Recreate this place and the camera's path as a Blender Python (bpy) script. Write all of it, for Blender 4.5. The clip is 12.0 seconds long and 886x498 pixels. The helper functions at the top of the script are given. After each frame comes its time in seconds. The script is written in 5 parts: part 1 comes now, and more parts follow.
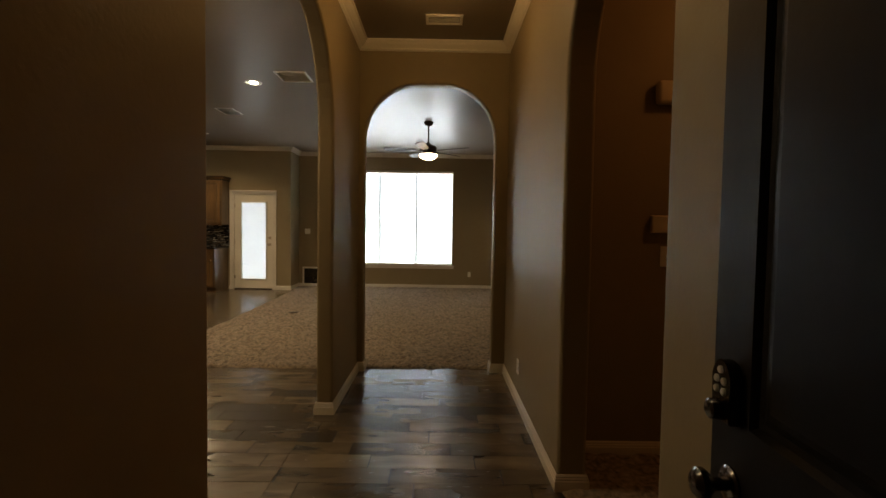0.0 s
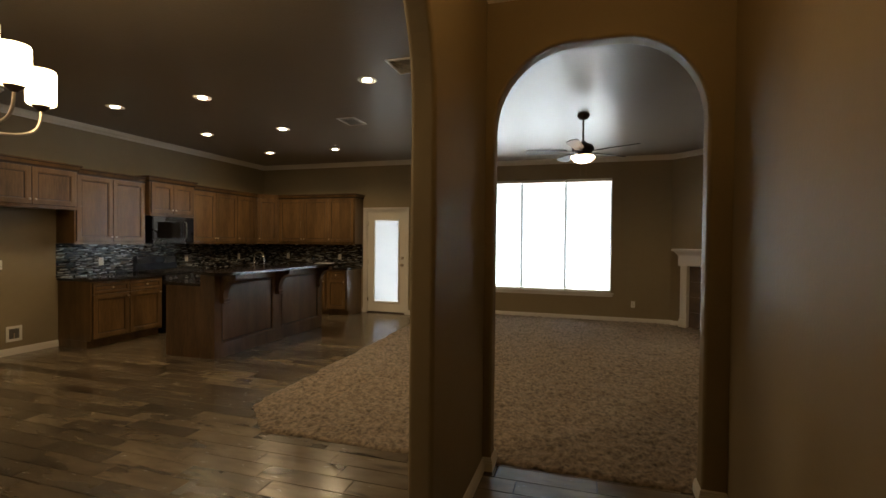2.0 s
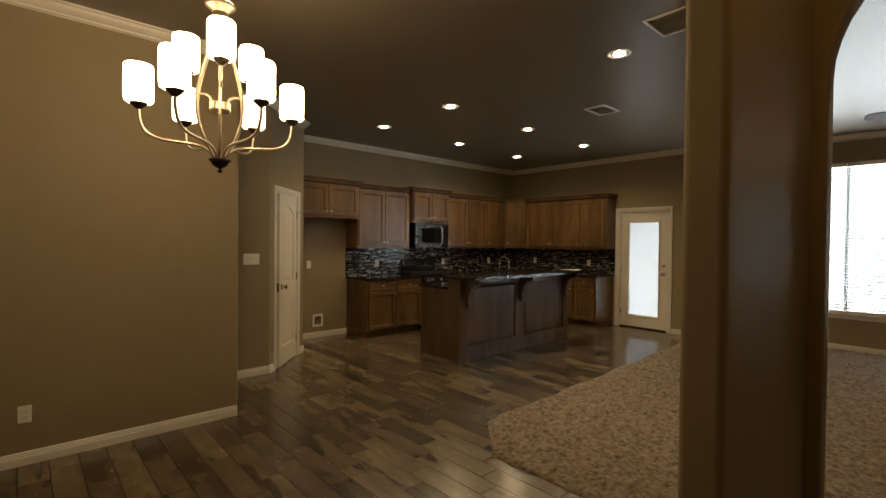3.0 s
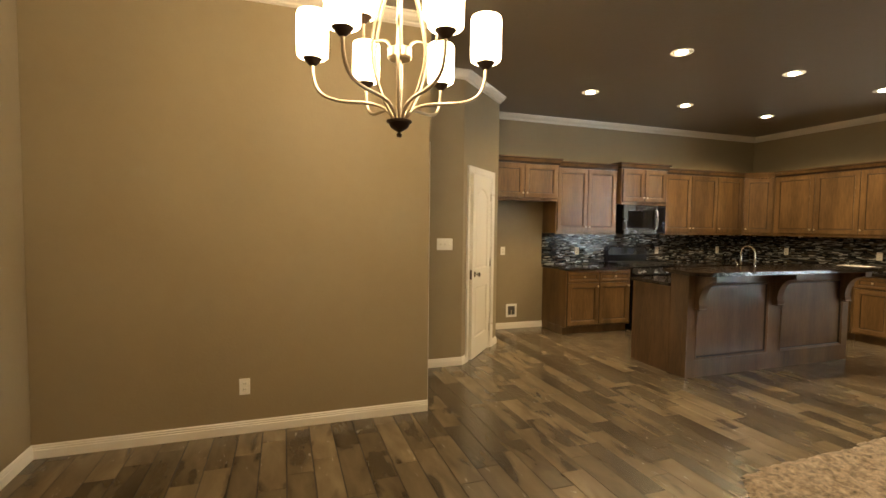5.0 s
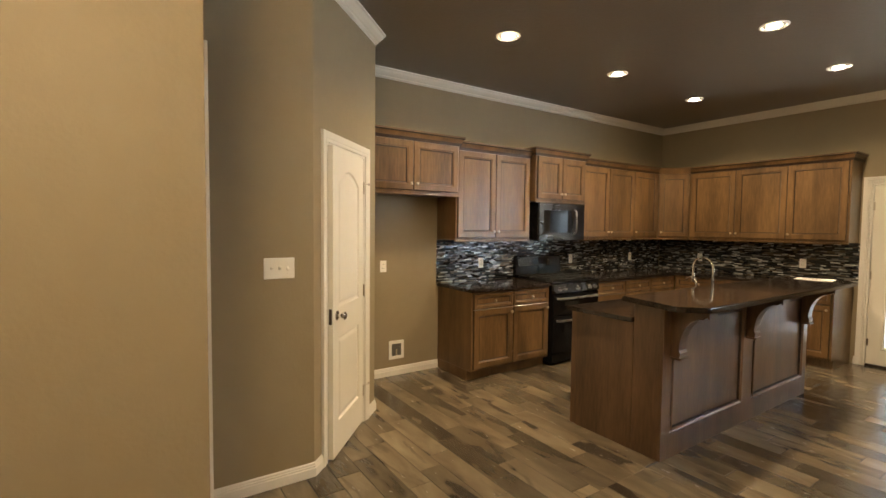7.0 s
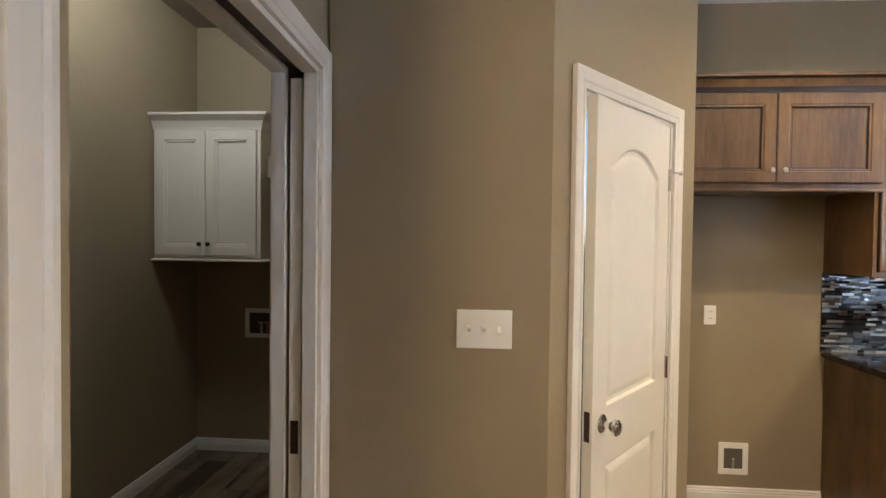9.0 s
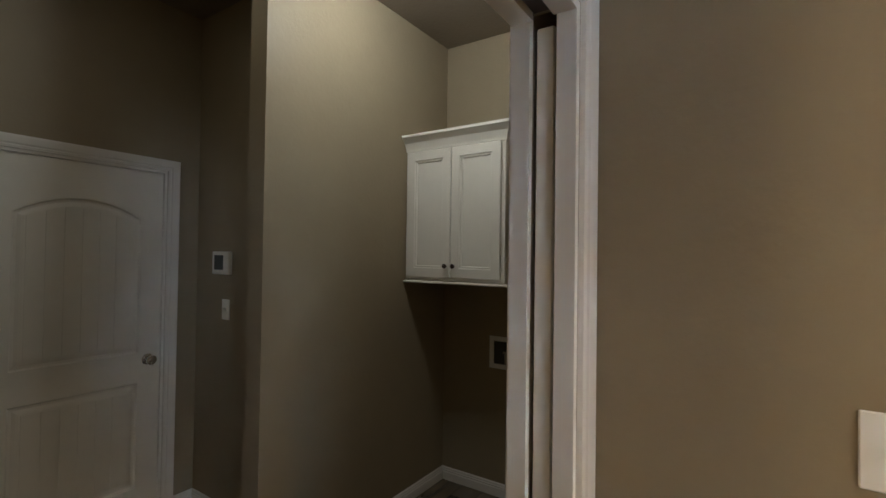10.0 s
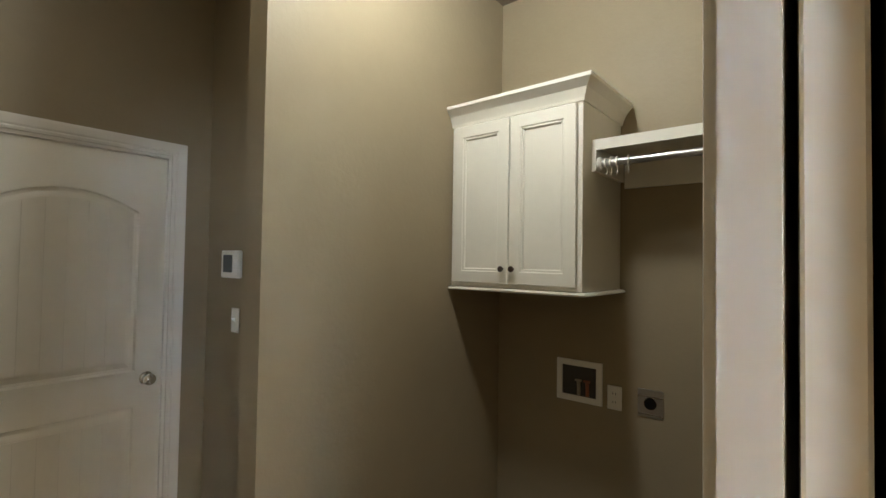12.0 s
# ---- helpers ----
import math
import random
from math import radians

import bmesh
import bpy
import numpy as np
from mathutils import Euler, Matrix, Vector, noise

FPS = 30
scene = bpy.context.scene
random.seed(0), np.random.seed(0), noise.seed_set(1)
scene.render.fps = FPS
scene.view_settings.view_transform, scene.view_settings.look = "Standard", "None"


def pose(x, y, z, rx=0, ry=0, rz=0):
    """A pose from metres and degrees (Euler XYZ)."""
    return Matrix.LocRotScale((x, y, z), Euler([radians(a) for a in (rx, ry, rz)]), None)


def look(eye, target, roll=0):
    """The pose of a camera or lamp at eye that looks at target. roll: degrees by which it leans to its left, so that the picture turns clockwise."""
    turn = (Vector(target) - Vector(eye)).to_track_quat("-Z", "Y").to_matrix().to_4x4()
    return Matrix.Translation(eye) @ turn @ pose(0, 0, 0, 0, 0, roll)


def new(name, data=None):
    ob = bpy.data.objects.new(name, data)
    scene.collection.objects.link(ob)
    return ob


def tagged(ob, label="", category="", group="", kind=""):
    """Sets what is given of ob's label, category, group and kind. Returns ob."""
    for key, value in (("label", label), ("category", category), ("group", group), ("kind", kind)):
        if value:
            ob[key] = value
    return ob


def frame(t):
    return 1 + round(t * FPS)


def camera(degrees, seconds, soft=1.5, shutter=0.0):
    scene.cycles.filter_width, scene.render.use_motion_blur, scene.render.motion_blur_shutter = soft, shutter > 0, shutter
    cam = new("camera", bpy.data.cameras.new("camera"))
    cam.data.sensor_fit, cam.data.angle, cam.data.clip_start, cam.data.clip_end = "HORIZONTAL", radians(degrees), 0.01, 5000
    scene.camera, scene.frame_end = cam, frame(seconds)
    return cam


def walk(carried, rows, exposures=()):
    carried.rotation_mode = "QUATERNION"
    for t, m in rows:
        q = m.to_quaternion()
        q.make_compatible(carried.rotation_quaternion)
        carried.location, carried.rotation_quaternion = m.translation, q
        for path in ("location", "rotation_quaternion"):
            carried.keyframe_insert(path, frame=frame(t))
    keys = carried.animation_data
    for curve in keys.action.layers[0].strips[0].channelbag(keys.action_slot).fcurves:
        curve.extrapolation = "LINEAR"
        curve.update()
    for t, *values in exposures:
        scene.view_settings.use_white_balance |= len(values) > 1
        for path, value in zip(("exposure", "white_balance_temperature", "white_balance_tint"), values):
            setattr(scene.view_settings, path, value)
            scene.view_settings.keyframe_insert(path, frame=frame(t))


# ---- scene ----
cam = camera(87.4, 12.0)
PATH = [
    (0, (0.065, 0.355, 1.332), (0.082, 2.353, 1.252), 0.9),
    (0.5, (0.097, 0.666, 1.401), (0.134, 2.665, 1.348), 0.8),
    (1, (0.034, 1.029, 1.429), (0.008, 3.028, 1.382), 0.9),
    (1.5, (-0.015, 1.398, 1.43), (-0.165, 3.392, 1.408), 0.6),
    (2, (-0.068, 1.771, 1.467), (-0.66, 3.681, 1.432), 0.6),
    (2.5, (-0.187, 2.079, 1.484), (-1.238, 3.78, 1.451), 0.6),
    (3, (-0.296, 2.297, 1.483), (-1.774, 3.645, 1.453), 0.6),
    (3.5, (-0.35, 2.404, 1.487), (-2.174, 3.224, 1.446), 0.5),
    (3.7, (-0.368, 2.406, 1.487), (-2.258, 3.058, 1.442), 0.6),
    (5.3, (-1.123, 2.693, 1.464), (-3.003, 3.363, 1.342), 0.8),
    (5.5, (-1.297, 2.79, 1.471), (-3.144, 3.548, 1.353), 0.7),
    (6, (-1.757, 3.031, 1.49), (-3.529, 3.952, 1.375), 0.7),
    (6.5, (-2.252, 3.213, 1.533), (-3.932, 4.293, 1.429), 0.7),
    (6.7, (-2.436, 3.299, 1.523), (-4.094, 4.414, 1.424), 0.6),
    (8.3, (-3.539, 4.103, 1.559), (-5.439, 4.725, 1.54), 0.7),
    (8.5, (-3.665, 4.139, 1.552), (-5.632, 4.496, 1.528), 0.6),
    (9, (-3.969, 4.114, 1.55), (-5.964, 3.976, 1.51), 0.7),
    (9.5, (-4.226, 4.028, 1.562), (-6.133, 3.440, 1.549), 0.6),
    (10, (-4.444, 3.925, 1.562), (-6.105, 2.813, 1.594), 0.8),
    (10.5, (-4.574, 3.772, 1.544), (-6.053, 2.394, 1.562), 0.8),
    (11, (-4.7, 3.656, 1.538), (-6.115, 2.228, 1.559), 0.8),
    (11.5, (-4.777, 3.629, 1.521), (-6.202, 2.212, 1.538), 0.8),
    (12, (-4.909, 3.575, 1.536), (-6.449, 2.292, 1.589), 0.9),
]

# exposure through the walk
walk_exposures = [(0.0, -0.2, 6900, 8), (1.5, -0.35, 6900, 8), (2.5, -0.4, 6600, 8), (3.5, -0.1, 7000, 6), (5.5, 1.15, 6600, 5), (6.5, 1.15, 6380, 6), (8.5, 1.2, 5470, 10), (9.5, 1.05, 5270, 10), (10.5, 1.15, 5450, 7), (11.5, 2.15, 5500, 6), (12.0, 2.35, 5500, 6)]
walk(cam, [(t, look(eye, target, roll)) for t, eye, target, roll in PATH], walk_exposures)

# ---- world, sun, large lights ----
world = bpy.data.worlds.new("world")
scene.world = world
world.use_nodes = True
wn = world.node_tree.nodes
sky = wn.new("ShaderNodeTexSky")
sky.sky_type, sky.sun_disc = "NISHITA", False
sky.sun_elevation, sky.sun_rotation = radians(48), radians(200)
world.node_tree.links.new(sky.outputs["Color"], wn["Background"].inputs["Color"])
wn["Background"].inputs["Strength"].default_value = 0.12


def lamp(name, kind, power, m, color=(1, 1, 1), **kw):
    d = bpy.data.lights.new(name, kind)
    d.energy, d.color = power, color
    for k, v in kw.items():
        if k == "size":
            d.size = v
        elif k == "size_y":
            d.shape = "RECTANGLE"
            d.size_y = v
        elif k == "radius":
            d.shadow_soft_size = v
        elif k == "angle":
            d.angle = v
        elif k == "spot":
            d.spot_size, d.spot_blend = radians(v), 0.6
    ob = new(name, d)
    ob.matrix_world = m
    return ob


WARM = (1.0, 0.72, 0.42)
sun = lamp("sun", "SUN", 1.0, look((3, -6, 8), (0, 0, 0)), (1, 0.97, 0.93), angle=radians(12))

# ---- materials ----
MATS = {}


def mat(name, base, rough=0.5, metal=0.0, var=0.0, scale=6.0, bump=0.0, bscale=60.0, emit=None, strength=0.0, per=0.0, spec=0.5, coat=0.0, stretch=(1, 1, 1), alt=None):
    """Paint-like material: base colour, mottled by var at two scales, with fine relief; per varies it from object to object."""
    if name in MATS:
        return MATS[name]
    m = bpy.data.materials.new(name)
    m.use_nodes = True
    n, l = m.node_tree.nodes, m.node_tree.links
    b = n["Principled BSDF"]
    b.inputs["Roughness"].default_value = rough
    b.inputs["Metallic"].default_value = metal
    b.inputs["Specular IOR Level"].default_value = spec
    b.inputs["Coat Weight"].default_value = coat
    b.inputs["Base Color"].default_value = (*base, 1)
    if emit:
        b.inputs["Emission Color"].default_value = (*emit, 1)
        b.inputs["Emission Strength"].default_value = strength
    if var or bump or per:
        tc = n.new("ShaderNodeTexCoord")
        mp = n.new("ShaderNodeMapping")
        mp.inputs["Scale"].default_value = stretch
        l.new(tc.outputs["Object"], mp.inputs["Vector"])
        if var:
            n1 = n.new("ShaderNodeTexNoise")
            n1.inputs["Scale"].default_value, n1.inputs["Detail"].default_value = scale, 6
            l.new(mp.outputs[0], n1.inputs["Vector"])
            n2 = n.new("ShaderNodeTexNoise")
            n2.inputs["Scale"].default_value, n2.inputs["Detail"].default_value = scale * 9, 3
            l.new(mp.outputs[0], n2.inputs["Vector"])
            add = n.new("ShaderNodeMath")
            add.operation = "MULTIPLY_ADD"
            l.new(n2.outputs["Fac"], add.inputs[0])
            add.inputs[1].default_value = 0.4
            l.new(n1.outputs["Fac"], add.inputs[2])
            ramp = n.new("ShaderNodeMapRange")
            ramp.inputs["From Min"].default_value, ramp.inputs["From Max"].default_value = 0.45, 0.95
            ramp.inputs["To Min"].default_value, ramp.inputs["To Max"].default_value = 0, 1
            l.new(add.outputs[0], ramp.inputs["Value"])
            fac = ramp.outputs[0]
            if per:
                oi = n.new("ShaderNodeObjectInfo")
                ma = n.new("ShaderNodeMath")
                ma.operation = "MULTIPLY_ADD"
                l.new(oi.outputs["Random"], ma.inputs[0])
                ma.inputs[1].default_value = per
                l.new(fac, ma.inputs[2])
                sb = n.new("ShaderNodeMath")
                sb.operation, sb.use_clamp = "SUBTRACT", True
                l.new(ma.outputs[0], sb.inputs[0])
                sb.inputs[1].default_value = per / 2
                fac = sb.outputs[0]
            mix = n.new("ShaderNodeMix")
            mix.data_type = "RGBA"
            lo = alt if alt else tuple(c * (1 - var) for c in base)
            mix.inputs["A"].default_value = (*lo, 1)
            mix.inputs["B"].default_value = (*[min(1, c * (1 + var * 0.5)) for c in base], 1)
            l.new(fac, mix.inputs["Factor"])
            l.new(mix.outputs["Result"], b.inputs["Base Color"])
            rr = n.new("ShaderNodeMapRange")
            rr.inputs["To Min"].default_value, rr.inputs["To Max"].default_value = rough * 0.85, min(1, rough * 1.15)
            l.new(n1.outputs["Fac"], rr.inputs["Value"])
            l.new(rr.outputs[0], b.inputs["Roughness"])
        if bump:
            n3 = n.new("ShaderNodeTexNoise")
            n3.inputs["Scale"].default_value, n3.inputs["Detail"].default_value = bscale, 3
            l.new(mp.outputs[0], n3.inputs["Vector"])
            bp = n.new("ShaderNodeBump")
            bp.inputs["Strength"].default_value, bp.inputs["Distance"].default_value = bump, 0.004
            l.new(n3.outputs["Fac"], bp.inputs["Height"])
            l.new(bp.outputs[0], b.inputs["Normal"])
    MATS[name] = m
    return m


def bare(m):
    """The tree, links and shader of a material."""
    return m.node_tree.nodes, m.node_tree.links, m.node_tree.nodes["Principled BSDF"]


M_WALL = mat("wall_paint", (0.29, 0.237, 0.150), 0.5, var=0.07, scale=1.2, bump=0.22, bscale=55, spec=0.22)
M_CEIL = mat("ceiling_paint", (0.185, 0.152, 0.112), 0.33, var=0.06, scale=1.0, bump=0.35, bscale=50)
M_TRIM = mat("trim_white", (0.72, 0.69, 0.62), 0.35, var=0.03, scale=3)
M_DOORW = mat("door_white", (0.74, 0.71, 0.62), 0.35, var=0.04, scale=3)
M_PLATE = mat("plate_white", (0.8, 0.78, 0.72), 0.35, var=0.02)
M_WOOD = mat("cabinet_wood", (0.150, 0.087, 0.036), 0.31, var=0.62, scale=2.2, bump=0.25, bscale=40, stretch=(3.0, 3.0, 0.45), coat=0.12, per=0.25)
M_WOODD = mat("island_wood", (0.128, 0.072, 0.035), 0.33, var=0.6, scale=2.2, bump=0.15, bscale=40, stretch=(3.0, 3.0, 0.45), coat=0.15)
M_GLAZE_SHADE = mat("dark_glaze_and_shade", (0.024, 0.012, 0.007), 0.4, var=0.4, scale=6)
M_GRAN = mat("dark_granite", (0.026, 0.020, 0.017), 0.10, var=0.8, scale=30, spec=0.4)
M_STEEL = mat("stainless_steel", (0.42, 0.41, 0.39), 0.28, 0.95, var=0.05, scale=4, stretch=(1, 1, 12))
M_DSTEEL = mat("dark_steel", (0.062, 0.058, 0.052), 0.27, 0.9, var=0.05, scale=4)
M_BLACK = mat("black_enamel", (0.006, 0.006, 0.007), 0.2, var=0.1, spec=0.15)
M_OVEN = mat("oven_glass", (0.004, 0.004, 0.005), 0.05, spec=0.28)
M_IRON = mat("cast_iron", (0.02, 0.02, 0.02), 0.6, bump=0.3, bscale=120)
M_CHROME = mat("chrome", (0.8, 0.79, 0.76), 0.12, 1.0, var=0.02)
M_NICKEL = mat("satin_nickel", (0.55, 0.5, 0.42), 0.28, 1.0, var=0.03)
M_CHAMP = mat("champagne_metal", (0.50, 0.43, 0.33), 0.34, 0.8, var=0.06)
M_GUN = mat("dark_chrome", (0.16, 0.155, 0.15), 0.16, 1.0, var=0.05)
M_BRONZE = mat("bronze", (0.055, 0.035, 0.025), 0.35, 0.7, var=0.1)
M_BLADE = mat("fan_blade_wood", (0.022, 0.014, 0.01), 0.5, var=0.4, scale=3, stretch=(1, 6, 1))
M_FDOOR = mat("front_door_paint", (0.018, 0.016, 0.014), 0.55, var=0.15, scale=3, bump=0.1, bscale=40, spec=0.2)
M_DARK = mat("dark_void", (0.008, 0.008, 0.008), 0.7)
M_RING = mat("clear_plastic", (0.6, 0.6, 0.6), 0.2)
M_LAUN = mat("laundry_cabinet_paint", (0.7, 0.67, 0.58), 0.38, var=0.04, scale=3)
M_PORC = mat("porcelain", (0.75, 0.73, 0.7), 0.1, var=0.02)
M_PAPER = mat("paper", (0.8, 0.8, 0.78), 0.6, var=0.03)
M_STONE = mat("fireplace_tile", (0.16, 0.125, 0.095), 0.35, var=0.3, scale=5, bump=0.1, per=0.2)
M_CANGLOW = mat("can_bulb", (0.9, 0.85, 0.75), 0.4, emit=(1, 0.86, 0.62), strength=60)
M_SHADE = mat("opal_glass_shade", (0.9, 0.88, 0.82), 0.3, emit=(1, 0.74, 0.44), strength=12)
M_FANGLASS = mat("fan_light_glass", (0.9, 0.85, 0.8), 0.3, emit=(1, 0.68, 0.45), strength=14)


# ---- helpers for building ----
def box(bm, x0, x1, y0, y1, z0, z1, bevel=0.0, seg=1):
    vs = [bm.verts.new((x, y, z)) for x in (x0, x1) for y in (y0, y1) for z in (z0, z1)]
    fs = [bm.faces.new([vs[i] for i in q]) for q in ((0, 1, 3, 2), (4, 6, 7, 5), (0, 4, 5, 1), (2, 3, 7, 6), (0, 2, 6, 4), (1, 5, 7, 3))]
    if bevel:
        es = {e for f in fs for e in f.edges}
        bmesh.ops.bevel(bm, geom=list(es), offset=bevel, segments=seg, affect="EDGES", profile=0.5)
    return vs


def prism(bm, pts, lo, hi, axis="z"):
    """Extrudes a closed outline, given in the plane across axis, from lo to hi along it."""
    def at(p, h):
        return {"z": (p[0], p[1], h), "y": (p[0], h, p[1]), "x": (h, p[0], p[1])}[axis]
    a = [bm.verts.new(at(p, lo)) for p in pts]
    b = [bm.verts.new(at(p, hi)) for p in pts]
    n = len(pts)
    bm.faces.new(a)
    bm.faces.new(b[::-1])
    for i in range(n):
        bm.faces.new((a[i], b[i], b[(i + 1) % n], a[(i + 1) % n]))


def tube(bm, path, r, seg=10, closed=False, radii=None):
    """A round bar along a path of points."""
    pts = [Vector(p) for p in path]
    n = len(pts)
    rings = []
    up = None
    for i, p in enumerate(pts):
        if closed:
            d = (pts[(i + 1) % n] - pts[i - 1]).normalized()
        else:
            d = (pts[min(i + 1, n - 1)] - pts[max(i - 1, 0)]).normalized()
        if up is None or abs(up.dot(d)) > 0.95:
            up = Vector((0, 0, 1)) if abs(d.z) < 0.9 else Vector((1, 0, 0))
        s = d.cross(up).normalized()
        up = s.cross(d).normalized()
        rr = radii[i] if radii else r
        rings.append([bm.verts.new(p + (s * math.cos(a) + up * math.sin(a)) * rr) for a in [2 * math.pi * k / seg for k in range(seg)]])
    m = n if closed else n - 1
    for i in range(m):
        a, b = rings[i], rings[(i + 1) % n]
        for k in range(seg):
            bm.faces.new((a[k], a[(k + 1) % seg], b[(k + 1) % seg], b[k]))
    if not closed:
        bm.faces.new(rings[0][::-1])
        bm.faces.new(rings[-1])


def lathe(bm, prof, seg=24, m=None, axis="z"):
    """Turns a profile of (radius, height) round an axis."""
    rings = []
    for r, z in prof:
        r = max(r, 0.0004)
        ring = []
        for k in range(seg):
            a = 2 * math.pi * k / seg
            v = Vector((r * math.cos(a), r * math.sin(a), z))
            if axis == "x":
                v = Vector((v.z, v.x, v.y))
            elif axis == "y":
                v = Vector((v.y, v.z, v.x))
            ring.append(bm.verts.new(m @ v if m else v))
        rings.append(ring)
    for a, b in zip(rings, rings[1:]):
        for k in range(seg):
            bm.faces.new((a[k], a[(k + 1) % seg], b[(k + 1) % seg], b[k]))
    bm.faces.new(rings[0][::-1])
    bm.faces.new(rings[-1])


def mesh_ob(name, bm, material, smooth=False):
    bmesh.ops.recalc_face_normals(bm, faces=bm.faces[:])
    me = bpy.data.meshes.new(name)
    bm.to_mesh(me)
    bm.free()
    if smooth:
        me.polygons.foreach_set("use_smooth", [True] * len(me.polygons))
        try:
            me.set_sharp_from_angle(angle=radians(38))
        except Exception:
            pass
    me.materials.append(material)
    return new(name, me)


def part(name, bm, material, parent, label="", smooth=False):
    ob = mesh_ob(name, bm, material, smooth)
    ob.parent = parent
    if label:
        ob["label"] = label
    return ob


def bpart(name, material, parent, *boxes, bevel=0.0, label=""):
    bm = bmesh.new()
    for b in boxes:
        box(bm, *b, bevel=bevel)
    return part(name, bm, material, parent, label)


def thing(name, m=None, label="", category="", group=""):
    ob = new(name)
    if m is not None:
        ob.matrix_world = m
    return tagged(ob, label, category, group)


def structure(name, bm, material, label="", smooth=False):
    return tagged(mesh_ob(name, bm, material, smooth), label, "", "", "structure")


def soften(ob, w=0.018, seg=3):
    """Rounded drywall corners."""
    md = ob.modifiers.new("bullnose", "BEVEL")
    md.width, md.segments, md.limit_method, md.angle_limit = w, seg, "ANGLE", radians(60)
    return ob


# ---- plan ----
CEIL = 3.05
HL, HR = -0.685, 0.69          # hall's left and right wall faces
AY0, AY1 = 4.67, 4.80         # wall with the arch to the great room
DWX, DSY = -4.35, 1.10        # dining room's west and south wall faces
PY = 3.65                     # wall with the pocket door, north face
SWX = -5.40                   # switch wall face
KWX, KNY = -6.84, 10.32       # kitchen's west and north wall faces
PNY = 5.09                    # pantry's north face
WNY = 10.93                    # window wall
JOGX = -3.12
LWX, LSY = -7.20, 2.10        # laundry's west wall, its south stub wall
GWX, GY = -6.02, 1.00         # garage lobby's west wall and its door wall
GEX = -4.495
EAST = 2.94
PK0, PK1, PKZ = -4.45, -5.325, 2.055


def arch_outline(u0, u1, top, spring, rad, n=10):
    """Opening's outline from the left foot over the top to the right foot."""
    pts = [(u0, 0.0), (u0, spring)]
    for i in range(1, n + 1):
        a = math.pi / 2 * i / n
        pts.append((u0 + rad * (1 - math.cos(a)), spring + (top - spring) * math.sin(a)))
    for i in range(n, 0, -1):
        a = math.pi / 2 * i / n
        pts.append((u1 - rad * (1 - math.cos(a)), spring + (top - spring) * math.sin(a)))
    return pts + [(u1, spring), (u1, 0.0)]


def arch_wall(name, axis, lo, hi, a0, a1, u0, u1, top, spring, rad, label):
    """Wall from a0 to a1 with an arched opening from u0 to u1, lo..hi thick."""
    bm = bmesh.new()
    pts = [(a0, 0.0)] + arch_outline(u0, u1, top, spring, rad) + [(a1, 0.0), (a1, CEIL), (a0, CEIL)]
    prism(bm, pts, lo, hi, axis)
    return soften(structure(name, bm, M_WALL, label), 0.02, 4)


def wall(name, *boxes, label="brown painted drywall, plain and matt", m=None):
    bm = bmesh.new()
    for b in boxes:
        box(bm, *b)
    return structure(name, bm, m or M_WALL, label)


T = 0.13
arch_wall("wall_hall_west", "x", HL - 0.115, HL, 0.19, AY0 - 0.001, 1.87, 3.64, 2.69, 2.03, 0.50, "brown drywall with a wide arched opening to the dining area")
arch_wall("wall_hall_east", "x", HR, HR + 0.15, 0.19, AY0 - 0.001, 1.635, 2.69, 2.60, 2.08, 0.42, "brown drywall with an arched opening to the side hall")
arch_wall("wall_arch", "y", AY0, AY1, HL - 0.115, HR + 0.15, -0.635, 0.568, 2.67, 2.17, 0.47, "brown drywall with a rounded arch to the great room")
wall("wall_living_south", (HR + 0.152, EAST + T, AY0, AY1, 0, CEIL))
wall("wall_living_east", (EAST, EAST + T, AY1 + 0.002, WNY, 0, CEIL))
FPL = (EAST - 1.38) * math.sqrt(2)
FP = pose(1.38, WNY, 0, 0, 0, -45)      # local x along the angled wall, -y into the room
bm = bmesh.new()
box(bm, 0, FPL, 0, 0.12, 0, CEIL)
bm.transform(FP)
structure("wall_fireplace", bm, M_WALL, "brown drywall set across the corner behind the fireplace")
# window opening
WX0, WX1, WZ0, WZ1 = -2.14, 0.37, 0.53, 2.67
wall("wall_north", (JOGX, WX0, WNY, WNY + 0.16, 0, CEIL), (WX1, EAST + T, WNY, WNY + 0.16, 0, CEIL), (WX0, WX1, WNY, WNY + 0.16, 0, WZ0), (WX0, WX1, WNY, WNY + 0.16, WZ1, CEIL), label="brown drywall with a broad window opening")
BD0, BD1, BDZ = -4.35, -3.49, 2.06
wall("wall_kitchen_north", (KWX, BD0, KNY, KNY + 0.14, 0, CEIL), (BD1, JOGX, KNY, KNY + 0.14, 0, CEIL), (BD0, BD1, KNY, KNY + 0.14, BDZ, CEIL), (JOGX - 0.14, JOGX, KNY + 0.142, WNY + 0.16, 0, CEIL), label="brown drywall with the patio door opening")
wall("wall_kitchen_west", (KWX - T, KWX, PNY - T, KNY + 0.14, 0, CEIL))
